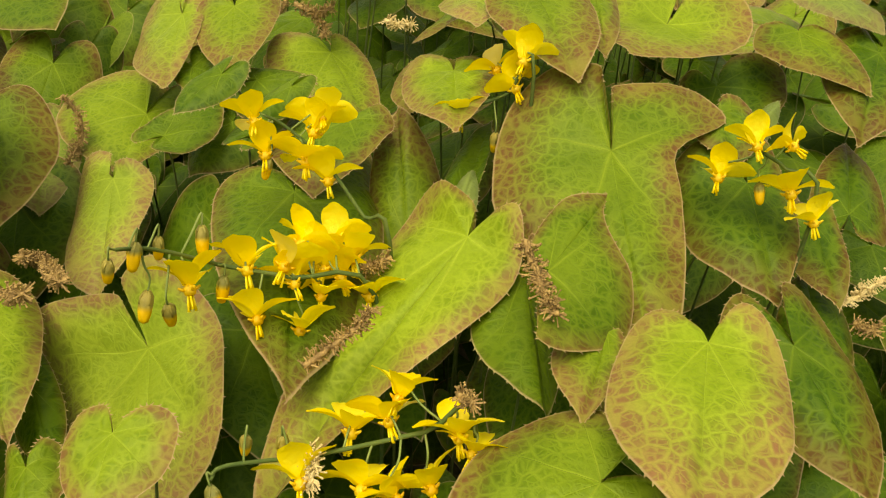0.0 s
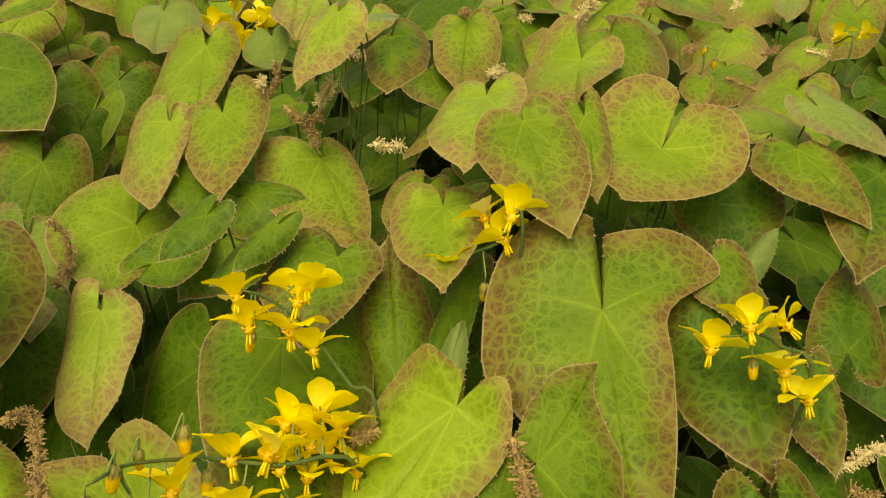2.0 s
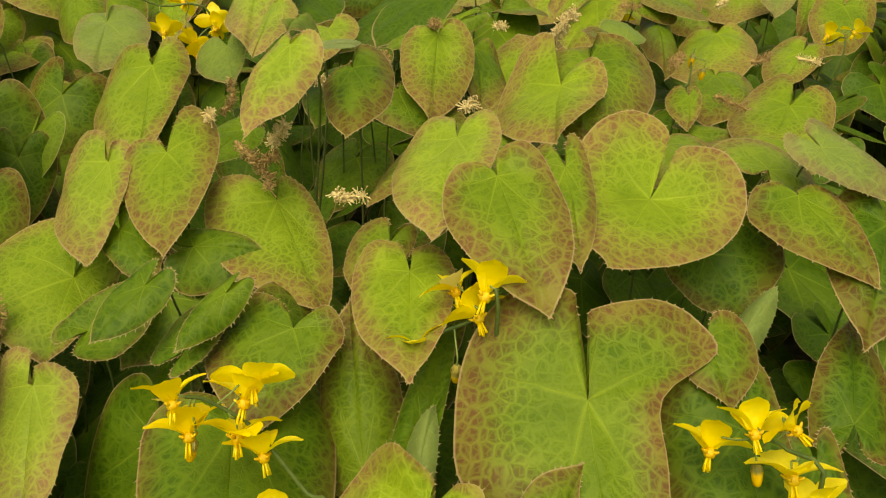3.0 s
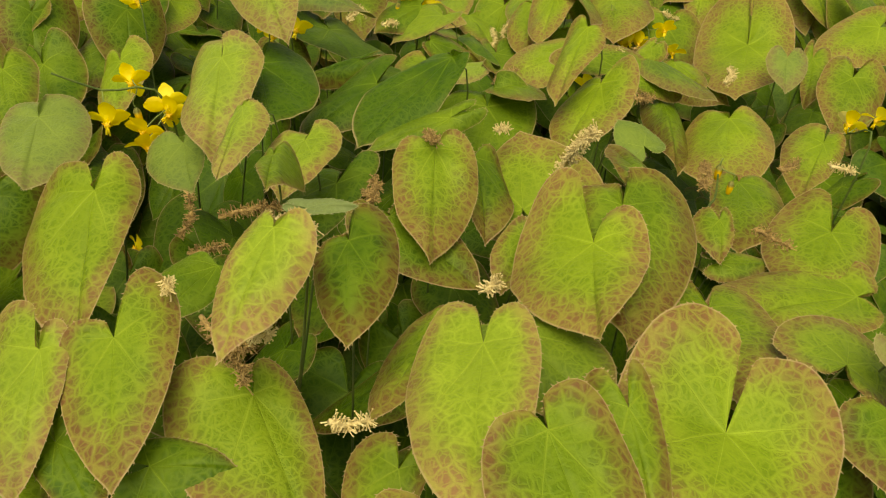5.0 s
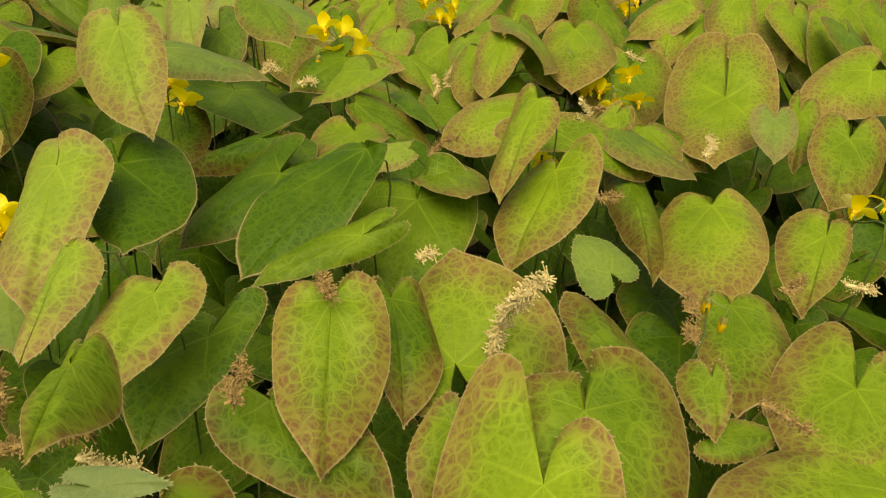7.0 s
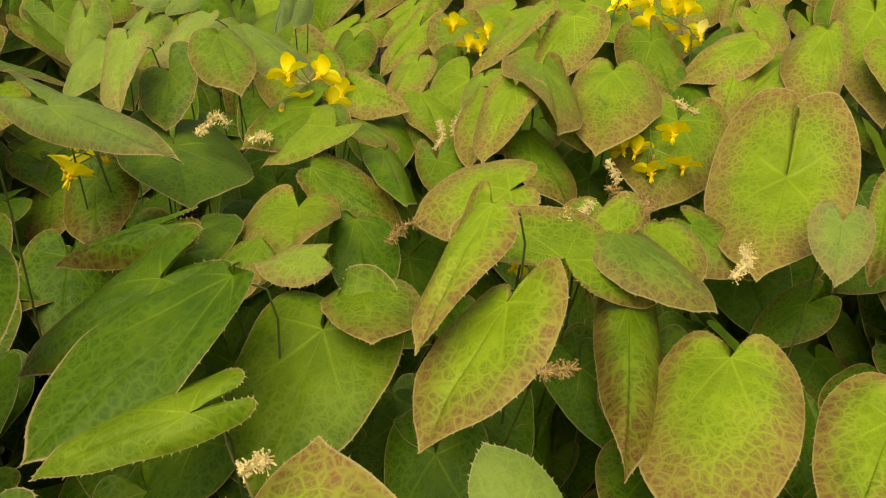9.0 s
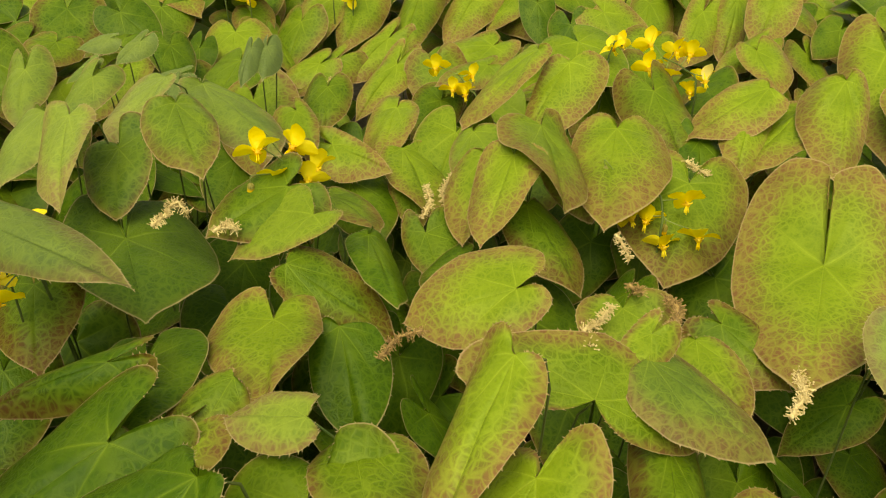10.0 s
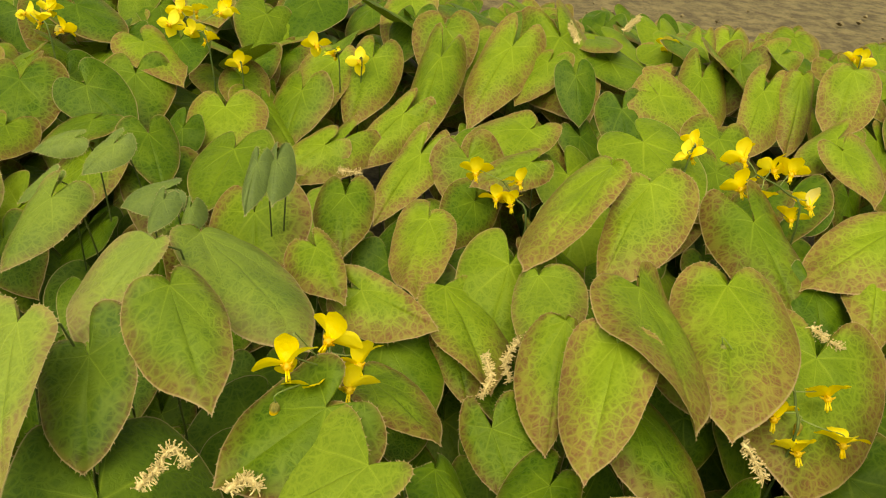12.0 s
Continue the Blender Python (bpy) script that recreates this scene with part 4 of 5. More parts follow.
leaf(-0.1149, 0.9386, 0.2687, -15.1, -21.0, 113.7, 0.0217, 0.0162, 0.00, 0.52, 0.75, -0.14, -0.07, -0.03, 0.16, 0.5)
leaf(-0.1151, 0.9030, 0.2643, -22.7, -12.2, 139.7, 0.0200, 0.0105, 0.00, 0.52, 0.85, -0.14, -0.17, 0.20, 0.14, 0.4)
leaf(-0.0622, 0.9046, 0.2588, -15.2, -20.8, 114.1, 0.0228, 0.0212, 0.00, 0.41, 1.05, -0.14, -0.16, 0.04, 0.24, 0.5)
leaf(-0.0621, 0.8978, 0.2570, -25.6, -0.1, 166.5, 0.0200, 0.0131, 0.00, 0.41, 1.00, -0.14, -0.28, 0.10, 0.20, 0.5)
leaf(-0.0489, 0.8963, 0.2540, -25.3, 4.3, 175.6, 0.0200, 0.0109, 0.00, 0.41, 0.95, -0.14, -0.19, 0.00, 0.32, 0.5)
leaf(0.0085, 0.6035, 0.2479, -11.8, 20.2, 114.7, 0.0382, 0.0622, 1.00, 0.56, 1.25, -0.14, 0.21, 0.06, 0.27)
leaf(-0.0443, 0.4083, 0.2929, 11.3, 5.1, -177.2, 0.0358, 0.0143, 0.43, 0.56, 1.15, -0.13, -0.30, 0.05, 0.22)
# a curled weed leaf beside the pale catkin, on the same blade
leaf(0.1155, 0.4828, 0.2685, 20.9, -15.2, 21.2, 0.0208, 0.0225, 0.00, 0.56, 0.85, -0.14, 0.03, -0.03, 0.14, 0.4)
leaf(-0.0753, 0.2764, 0.2446, -23.6, -10.2, 144.5, 0.0229, 0.0171, 0.18, 0.44, 1.05, -0.14, -0.02, 0.20, 0.24)
leaf(-0.0513, 0.2784, 0.2408, -23.9, -9.5, 146.2, 0.0234, 0.0130, 0.18, 0.44, 1.00, -0.14, 0.01, 0.04, 0.20)
# a narrow grey weed leaf, likewise on the barrenwort blade
leaf(0.0096, 0.2265, 0.2175, 25.6, -0.5, -12.3, 0.0212, 0.0100, 0.00, 0.56, 0.95, -0.14, -0.20, 0.10, 0.32, 0.7)
leaf(0.1105, 0.2682, 0.2358, 23.0, 11.6, -38.7, 0.0222, 0.0100, 0.00, 0.56, 1.25, -0.14, 0.09, 0.00, 0.27, 0.7)


# ---- flower sprays ----
def sepal_mesh(seed, material=None):
    rnd = random.Random(seed)
    bm = bmesh.new()
    rows = []
    for j in range(8):
        v = j / 7
        w = 0.09 + 0.285 * math.sin(math.pi * min(1, 0.10 + 0.80 * v) ** 1.25) ** 0.8 * (1 if v < 0.97 else 0.55)
        row = []
        for k in range(7):
            s = (k / 6 - 0.5) * 2
            z = 0.10 * math.sin(v * 2.6) - 0.16 * v * v + 0.11 * s * s * w * 2 + 0.02 * math.sin(6 * s + seed) * v
            row.append(bm.verts.new((s * w, 0.06 + v * (1.0 - 0.09 * s * s), z + rnd.uniform(-0.006, 0.006))))
        rows.append(row)
    for a, b in zip(rows, rows[1:]):
        for k in range(6):
            bm.faces.new((a[k], a[k + 1], b[k + 1], b[k]))
    return mesh_of("sepal", bm, material or YELLOW)


def lathe(bm, profile, sides=10, at=Vector((0, 0, 0)), turn=None):
    """A turned form: profile rows of radius and height."""
    rings = []
    for r, z in profile:
        ring = []
        for j in range(sides):
            a = 2 * math.pi * j / sides
            p = Vector((r * math.cos(a), r * math.sin(a), z))
            ring.append(bm.verts.new(at + (turn @ p if turn else p)))
        rings.append(ring)
    for a, b in zip(rings, rings[1:]):
        for j in range(sides):
            bm.faces.new((a[j], a[(j + 1) % sides], b[(j + 1) % sides], b[j]))
    bm.faces.new(rings[0][::-1])
    bm.faces.new(rings[-1])


def cup_mesh():
    """The short nectary cup with four blunt spurs."""
    bm = bmesh.new()
    lathe(bm, [(0.04, 0.08), (0.09, 0.05), (0.14, -0.02), (0.15, -0.10), (0.12, -0.18), (0.06, -0.20)])
    for k in range(4):
        a = math.pi / 2 * k + 0.78
        d = Vector((math.cos(a), math.sin(a), 0))
        tube(bm, [d * 0.10 + Vector((0, 0, -0.07)), d * 0.19 + Vector((0, 0, -0.04)), d * 0.26 + Vector((0, 0, 0.0))], (0.055, 0.025), 5)
    return mesh_of("cup", bm, ORANGE)


def stamen_mesh():
    """The close column of stamens round the pistil."""
    bm = bmesh.new()
    for k in range(5):
        a = 2 * math.pi * k / 5
        d = Vector((math.cos(a), math.sin(a), 0)) * (0.06 if k else 0.0)
        tube(bm, [d + Vector((0, 0, -0.2)), d * 1.4 + Vector((0, 0, -0.36)), d * 1.7 + Vector((0, 0, -0.50 - 0.05 * (k % 2)))], (0.025, 0.036), 5)
    return mesh_of("pistil", bm, YELLOW)


def bud_mesh():
    bm = bmesh.new()
    lathe(bm, [(0.03, 0.02), (0.14, -0.06), (0.22, -0.24), (0.23, -0.48), (0.20, -0.74), (0.15, -0.93), (0.05, -1.0)], 9)
    for k in range(4):
        a = math.pi / 2 * k
        d = Vector((math.cos(a), math.sin(a), 0))
        tube(bm, [d * 0.05, d * 0.19 + Vector((0, 0, -0.16)), d * 0.23 + Vector((0, 0, -0.40))], (0.07, 0.03), 5)
    return mesh_of("bud", bm, BUD)


SEPALS, CUP, STAMENS, BUD_MESH = [sepal_mesh(k) for k in range(3)], cup_mesh(), stamen_mesh(), bud_mesh()
PALE_SEPAL = sepal_mesh(7, PALE_YELLOW)


def flower_spray(stem, flowers, buds=(), label="", size=0.0106):
    """A wiry stem with hanging four-sepalled flowers and buds. stem: from the root end to the tip."""
    rnd = random.Random(round(stem[0][0] * 7919 + stem[0][1] * 104729, 4))
    line = [Vector(p) for p in stem]
    root = Vector((line[0].x + rnd.uniform(-0.01, 0.02), line[0].y + 0.03, 0.0))
    ob = new("barrenwort_flower_spray")
    ob.location = root
    path = smooth_line([Vector((0, 0, -0.003)), (line[0] - root) * 0.55 + Vector((0, 0.004, 0)), *[p - root for p in line]], 4)
    part("stem", tube(bmesh.new(), path, (0.00075, 0.0005), 6), FLOWER_STEM, ob)
    for kind, spots in (("flower", flowers), ("bud", buds)):
        for k, p in enumerate(spots):
            at = Vector(p[:3]) - root
            yaw, tilt = rnd.uniform(-60, 60), rnd.choice((rnd.uniform(15, 45), rnd.uniform(50, 100), rnd.uniform(60, 100))) if kind == "flower" else rnd.uniform(-15, 25)
            if len(p) == 5:
                tilt, yaw = p[3] + rnd.uniform(-6, 6), p[4]
            m = pose(*at, -tilt, rnd.uniform(-15, 15), yaw)
            up = m.to_3x3() @ Vector((0, 0, 1))
            start = min(path[6:], key=lambda q: (q - at - Vector((0, 0, 0.006))).length)
            bm = tube(bmesh.new(), smooth_line([start, (start + at) / 2 + Vector((0, 0, 0.0015)), at + up * 0.0035, at], 4), (0.00032, 0.00026), 5)
            part("pedicel", bm, PEDICEL, ob)
            if kind == "bud":
                b = part("bud", BUD_MESH, None, ob, "green-based yellow bud")
                b.matrix_basis = m @ Matrix.Scale(rnd.uniform(0.0062, 0.0082), 4)
                continue
            core = part("flower", CUP, None, ob, "yellow four-sepalled flower")
            core.matrix_basis = m @ Matrix.Scale(size * rnd.uniform(0.88, 1.12), 4)
            part("pistil", STAMENS, None, core)
            for j in range(4):
                s = part("sepal", PALE_SEPAL if rnd.random() < 0.05 else SEPALS[(j + k) % 3], None, core)
                s.matrix_basis = pose(0, 0, 0, 0, 0, 90 * j + rnd.uniform(-9, 9)) @ pose(0, 0, 0, rnd.uniform(8, 52), rnd.uniform(-16, 16), 0)
    return tagged(ob, label or "spray of yellow flowers on a thin stem", "flower spray", "flower sprays")


def catkin(points, pale=False, radius=0.0027, label=""):
    """A fallen, dried catkin: a thin axis crowded with short anther threads."""
    line = [p + Vector((0, -0.0015, 0.0025)) for p in smooth_line(points, 7)]
    rnd = random.Random(round(points[0][0] * 6151 + points[0][1] * 919, 4))
    base = line[0].copy()
    ob = new("fallen_catkin")
    ob.location = base
    line = [p - base + Vector([rnd.uniform(-0.0004, 0.0004) for _ in range(3)]) for p in line]
    mat = CATKIN_PALE if pale else CATKIN_BROWN
    part("axis", tube(bmesh.new(), line, (radius * 0.34, radius * 0.22), 6), mat, ob)
    length = sum((b - a).length for a, b in zip(line, line[1:]))
    bm = bmesh.new()
    for _ in range(int(60 + length * 7000)):
        f = rnd.uniform(0.02, 0.999) * (len(line) - 1)
        a, b = line[int(f)], line[min(int(f) + 1, len(line) - 1)]
        p, along = a.lerp(b, f % 1), (b - a).normalized()
        out = Vector([rnd.gauss(0, 1) for _ in range(3)])
        out = (out - along * out.dot(along)).normalized() + along * rnd.uniform(-0.5, 0.7)
        reach = radius * rnd.uniform(0.45, 1.15)
        side = out.orthogonal().normalized() * radius * 0.07
        q = p + out * reach + Vector([rnd.uniform(-1, 1) for _ in range(3)]) * radius * 0.2
        v = [bm.verts.new(x) for x in (p + side, p - side, q - side, q + side)]
        bm.faces.new(v)
        c = radius * rnd.uniform(0.09, 0.17)
        top = [bm.verts.new(q + Vector(d) * c) for d in ((1, 0, 0), (0, 1, 0), (-1, 0, 0), (0, -1, 0), (0, 0, 1), (0, 0, -1))]
        for i in range(4):
            bm.faces.new((top[i], top[(i + 1) % 4], top[4]))
            bm.faces.new((top[(i + 1) % 4], top[i], top[5]))
    part("tassel", bm, mat, ob)
    return tagged(ob, label or ("pale dried catkin caught among the leaves" if pale else "brown dried catkin caught among the leaves"), "catkin", "fallen catkins")


flower_spray([(0.0128, 0.1506, 0.1974), (0.0012, 0.1493, 0.1945), (-0.0243, 0.1483, 0.1872), (-0.0433, 0.1396, 0.1904), (-0.0460, 0.1360, 0.1893)],
    [(-0.0167, 0.1544, 0.1900, 42, 10), (-0.0053, 0.1530, 0.2017, 50, -20), (-0.0076, 0.1526, 0.1953, 53, 35), (0.0091, 0.1488, 0.1945, 33, 15), (0.0127, 0.1465, 0.1916, 33, -30), (-0.0275, 0.1429, 0.1838, 44, 10), (-0.0131, 0.1433, 0.1824, 44, -15), (0.0031, 0.1423, 0.1843, 58, 20), (-0.0050, 0.1410, 0.1820, 44, 40)],
    [(-0.0323, 0.1491, 0.1917), (-0.0459, 0.1355, 0.1879), (-0.0399, 0.1457, 0.1941)])
flower_spray([(-0.0148, 0.2015, 0.2009), (-0.0367, 0.1927, 0.2106), (-0.0471, 0.1913, 0.2129), (-0.0564, 0.1893, 0.2155), (-0.0650, 0.1788, 0.2238), (-0.0694, 0.1724, 0.2278), (-0.0717, 0.1635, 0.2316)],
    [(-0.0492, 0.1918, 0.2136, 39, 10), (-0.0609, 0.1786, 0.2142, 31, 5), (-0.0389, 0.1930, 0.2146, 42, -25), (-0.0326, 0.2027, 0.2128, 47, 15), (-0.0280, 0.2119, 0.2135, 61, 10), (-0.0359, 0.2027, 0.2166, 53, -30), (-0.0222, 0.2094, 0.2095, 47, 20), (-0.0297, 0.2035, 0.2084, 55, -10), (-0.0368, 0.1929, 0.2091, 47, 25), (-0.0254, 0.2037, 0.2057, 42, 30), (-0.0298, 0.1958, 0.2039, 28, 10), (-0.0165, 0.2018, 0.2012, 28, -10), (-0.0454, 0.1842, 0.2026, 28, 10), (-0.0343, 0.1872, 0.1978, 31, -20)],
    [(-0.0719, 0.1593, 0.2309), (-0.0697, 0.1702, 0.2303), (-0.0670, 0.1779, 0.2283), (-0.0595, 0.1889, 0.2268), (-0.0542, 0.1869, 0.2131), (-0.0683, 0.1703, 0.2171), (-0.0647, 0.1727, 0.2121)])
flower_spray([(-0.0117, 0.2141, 0.2124), (-0.0197, 0.2180, 0.2186), (-0.0277, 0.2220, 0.2284), (-0.0349, 0.2256, 0.2357), (-0.0446, 0.2252, 0.2440), (-0.0490, 0.2230, 0.2470)],
    [(-0.0521, 0.2222, 0.2459, 33, 20), (-0.0359, 0.2282, 0.2415, 33, -10), (-0.0336, 0.2294, 0.2459, 58, 20), (-0.0492, 0.2213, 0.2361, 42, 10), (-0.0377, 0.2239, 0.2340, 36, 30), (-0.0311, 0.2218, 0.2287, 28, 5)],
    [(-0.0480, 0.2207, 0.2346)])
flower_spray([(0.0307, 0.2503, 0.2560), (0.0235, 0.2541, 0.2491), (0.0145, 0.2535, 0.2451), (0.0081, 0.2516, 0.2440)],
    [(0.0191, 0.2607, 0.2553, 44, 20), (0.0270, 0.2504, 0.2606, 47, -10), (0.0254, 0.2535, 0.2513, 44, 30), (0.0085, 0.2505, 0.2417, 33, 0)],
    [(0.0199, 0.2493, 0.2369)])
flower_spray([(0.1072, 0.2048, 0.2317), (0.0991, 0.2109, 0.2425), (0.0910, 0.2095, 0.2475)],
    [(0.0889, 0.2095, 0.2494, 53, 0), (0.0990, 0.2106, 0.2496, 66, 40), (0.0824, 0.2153, 0.2379, 44, -15), (0.1005, 0.2075, 0.2371, 31, 0), (0.1072, 0.2039, 0.2300, 36, 20)],
    [(0.0926, 0.2108, 0.2380)])
flower_spray([(0.1423, 0.4619, 0.2393), (0.1478, 0.4665, 0.2518), (0.1487, 0.4723, 0.2649)],
    [],
    [(0.1544, 0.4671, 0.2598), (0.1493, 0.4722, 0.2655)])
flower_spray([(-0.1145, 0.5496, 0.2556), (-0.1442, 0.5411, 0.2667), (-0.1642, 0.5342, 0.2770)],
    [(-0.1343, 0.5567, 0.2651, 65, 0), (-0.1387, 0.5249, 0.2554, 50, 10), (-0.1252, 0.5363, 0.2466, 56, -20), (-0.1229, 0.5312, 0.2405, 50, 10), (-0.1158, 0.5495, 0.2570, 80, 20), (-0.1141, 0.5458, 0.2524, 74, -20)],
    [(-0.1302, 0.5448, 0.2562)])
flower_spray([(-0.1440, 0.5783, 0.1403), (-0.1521, 0.5821, 0.1502)],
    [(-0.1536, 0.5817, 0.1504)],
    [])
flower_spray([(0.2139, 0.7725, 0.2250), (0.2158, 0.7820, 0.2381), (0.2136, 0.7893, 0.2454), (0.2008, 0.7952, 0.2428)],
    [(0.2005, 0.7839, 0.2325, 68, 10), (0.2076, 0.7806, 0.2327, 56, -20), (0.2279, 0.7820, 0.2436, 59, 0), (0.2163, 0.7708, 0.2235, 44, 10), (0.2337, 0.7699, 0.2293, 44, -10)],
    [(0.1862, 0.7994, 0.2554), (0.1899, 0.7945, 0.2454), (0.1982, 0.7959, 0.2471), (0.1945, 0.7880, 0.2355), (0.2173, 0.7776, 0.2328)])
flower_spray([(0.2600, 0.5310, 0.2520), (0.2590, 0.5520, 0.2510)],
    [(0.2600, 0.5550, 0.2550), (0.2780, 0.5580, 0.2570)],
    [])
flower_spray([(0.0260, 0.7684, 0.2535), (0.0246, 0.7731, 0.2601), (0.0259, 0.7852, 0.2637), (0.0277, 0.7899, 0.2681)],
    [(0.0126, 0.7494, 0.2807, 62, 10), (0.0249, 0.7738, 0.2721, 68, -20), (0.0356, 0.7757, 0.2595, 59, 20), (0.0329, 0.7627, 0.2594, 56, 0), (0.0205, 0.7570, 0.2626, 50, 30)],
    [(0.0141, 0.7590, 0.2821), (0.0087, 0.7485, 0.2650)])
flower_spray([(0.1301, 0.9465, 0.2246), (0.1231, 0.9571, 0.2373), (0.1158, 0.9617, 0.2457)],
    [(0.0993, 0.9628, 0.2491, 56, 0), (0.1255, 0.9617, 0.2449, 62, 20), (0.1121, 0.9558, 0.2362, 56, -10), (0.1209, 0.9542, 0.2337, 50, 20)],
    [])
flower_spray([(0.2657, 0.9014, 0.2577), (0.2596, 0.9125, 0.2720), (0.2461, 0.9217, 0.2768)],
    [(0.2381, 0.9266, 0.2835, 56, 0), (0.2537, 0.9206, 0.2805, 59, 20), (0.2623, 0.9171, 0.2806, 50, -20), (0.2368, 0.9176, 0.2700, 56, 10), (0.2474, 0.9143, 0.2644, 50, 0), (0.2711, 0.9048, 0.2676, 56, 15), (0.2626, 0.9034, 0.2600, 62, -15)],
    [])
flower_spray([(-0.0680, 0.6940, 0.2520), (-0.0820, 0.7190, 0.2500)],
    [(-0.0830, 0.7190, 0.2530)],
    [(-0.0700, 0.7010, 0.2550)])
flower_spray([(-0.0810, 1.1230, 0.2590), (-0.1000, 1.1600, 0.2630)],
    [(-0.1140, 1.1850, 0.2680), (-0.1030, 1.1870, 0.2680), (-0.1150, 1.1510, 0.2670), (-0.0970, 1.1440, 0.2650), (-0.0840, 1.1900, 0.2670), (-0.0850, 1.1340, 0.2630), (-0.0820, 1.2020, 0.2670)],
    [])
flower_spray([(-0.1810, 1.0970, 0.2680), (-0.2000, 1.1300, 0.2690)],
    [(-0.2120, 1.1370, 0.2720), (-0.2000, 1.1490, 0.2720), (-0.1960, 1.1210, 0.2720), (-0.1770, 1.1080, 0.2710)],
    [])
flower_spray([(0.0120, 1.1370, 0.2520), (0.0020, 1.1520, 0.2550)],
    [(-0.0060, 1.1520, 0.2580), (0.0070, 1.1410, 0.2560)],
    [])
flower_spray([(0.0290, 1.1490, 0.2440), (0.0270, 1.1580, 0.2460)],
    [(0.0270, 1.1520, 0.2480)],
    [])
flower_spray([(0.2850, 1.1780, 0.2640), (0.2850, 1.1930, 0.2640)],
    [(0.2820, 1.1880, 0.2670)],
    [])
flower_spray([(0.4400, 1.1640, 0.2670), (0.4480, 1.1860, 0.2670)],
    [(0.4420, 1.1770, 0.2700), (0.4450, 1.1700, 0.2700)],
    [])
flower_spray([(0.2180, 0.9490, 0.2690), (0.2390, 0.9880, 0.2620)],
    [(0.2350, 0.9820, 0.2660), (0.2210, 0.9540, 0.2710)],
    [])
flower_spray([(-0.0640, 0.6870, 0.2500), (-0.0720, 0.6920, 0.2640)],
    [(-0.0710, 0.6960, 0.2700), (-0.0750, 0.6750, 0.2580), (-0.0570, 0.6420, 0.2720), (-0.0720, 0.6890, 0.2650)],
    [])
flower_spray([(0.1280, 0.6330, 0.2410), (0.1280, 0.6420, 0.2400)],
    [(0.1270, 0.6340, 0.2440)],
    [])
flower_spray([(0.1520, 0.6400, 0.2380), (0.1530, 0.6490, 0.2350)],
    [(0.1510, 0.6400, 0.2410)],
    [])
flower_spray([(-0.1550, 0.6690, 0.2730), (-0.1720, 0.7080, 0.2730)],
    [(-0.1780, 0.7080, 0.2750), (-0.1590, 0.6770, 0.2760)],
    [])
flower_spray([(-0.0570, 1.1150, 0.2460), (-0.0600, 1.1240, 0.2480)],
    [(-0.0590, 1.1190, 0.2500)],
    [])
catkin([(-0.0300, 0.1685, 0.1963), (-0.0234, 0.1732, 0.2001), (-0.0166, 0.1784, 0.2041), (-0.0140, 0.1821, 0.2067)])
catkin([(0.0248, 0.1883, 0.2255), (0.0272, 0.1809, 0.2215), (0.0294, 0.1733, 0.2175), (0.0321, 0.1676, 0.2157)], False, 0.0032)
catkin([(-0.1487, 0.3105, 0.2228), (-0.1431, 0.3100, 0.2146), (-0.1421, 0.3065, 0.2062), (-0.1464, 0.2997, 0.1979)])
catkin([(0.1246, 0.2089, 0.1997), (0.1302, 0.2088, 0.2043), (0.1352, 0.2090, 0.2096)], True)
catkin([(0.1270, 0.2043, 0.1960), (0.1301, 0.2014, 0.1953), (0.1322, 0.2017, 0.1973)])
catkin([(-0.0197, 0.2098, 0.2037), (-0.0156, 0.2106, 0.2049), (-0.0111, 0.2117, 0.2070)])
catkin([(-0.0649, 0.3663, 0.2539), (-0.0532, 0.3503, 0.2530), (-0.0455, 0.3503, 0.2560)])
catkin([(-0.1286, 0.2246, 0.1950), (-0.1248, 0.2315, 0.1892), (-0.0880, 0.1686, 0.2175)])
catkin([(-0.1024, 0.1699, 0.2134), (-0.0916, 0.1588, 0.2195)])
catkin([(-0.0264, 0.1488, 0.1875), (-0.0241, 0.1465, 0.1845), (-0.0251, 0.1425, 0.1811)], True)
catkin([(0.0698, 0.4664, 0.2449), (0.0736, 0.4670, 0.2606), (0.0751, 0.4522, 0.2797), (0.0817, 0.4504, 0.2887)], True, 0.0036)
catkin([(-0.0927, 0.4553, 0.2307), (-0.0878, 0.4612, 0.2382), (-0.0890, 0.4656, 0.2470)])
catkin([(-0.0887, 0.4525, 0.2247), (-0.0807, 0.4549, 0.2253), (-0.0732, 0.4574, 0.2269)])
catkin([(-0.0208, 0.3134, 0.2574), (-0.0159, 0.3134, 0.2565), (-0.0100, 0.3154, 0.2564)], True)
catkin([(-0.0547, 0.3495, 0.2525), (-0.0496, 0.3476, 0.2484), (-0.0482, 0.3442, 0.2438)])
catkin([(-0.0463, 0.3461, 0.2620), (-0.0374, 0.3271, 0.2770)], True)
catkin([(0.0243, 0.3499, 0.2758), (0.0292, 0.3559, 0.2757)], True)
catkin([(-0.0758, 0.3720, 0.2647), (-0.0738, 0.3680, 0.2618)], True)
catkin([(-0.0120, 0.4356, 0.2653), (-0.0090, 0.4186, 0.2703)])
catkin([(-0.0283, 0.7177, 0.2574), (-0.0228, 0.7232, 0.2601), (-0.0197, 0.7279, 0.2635), (-0.0143, 0.7249, 0.2594)], True)
# a withered flower, stood in for by a short pale catkin
catkin([(-0.0030, 0.7203, 0.2537), (0.0032, 0.7235, 0.2559), (0.0069, 0.7212, 0.2539)], True)
catkin([(0.0707, 0.6615, 0.2333), (0.0778, 0.6669, 0.2391), (0.0882, 0.6689, 0.2424)])
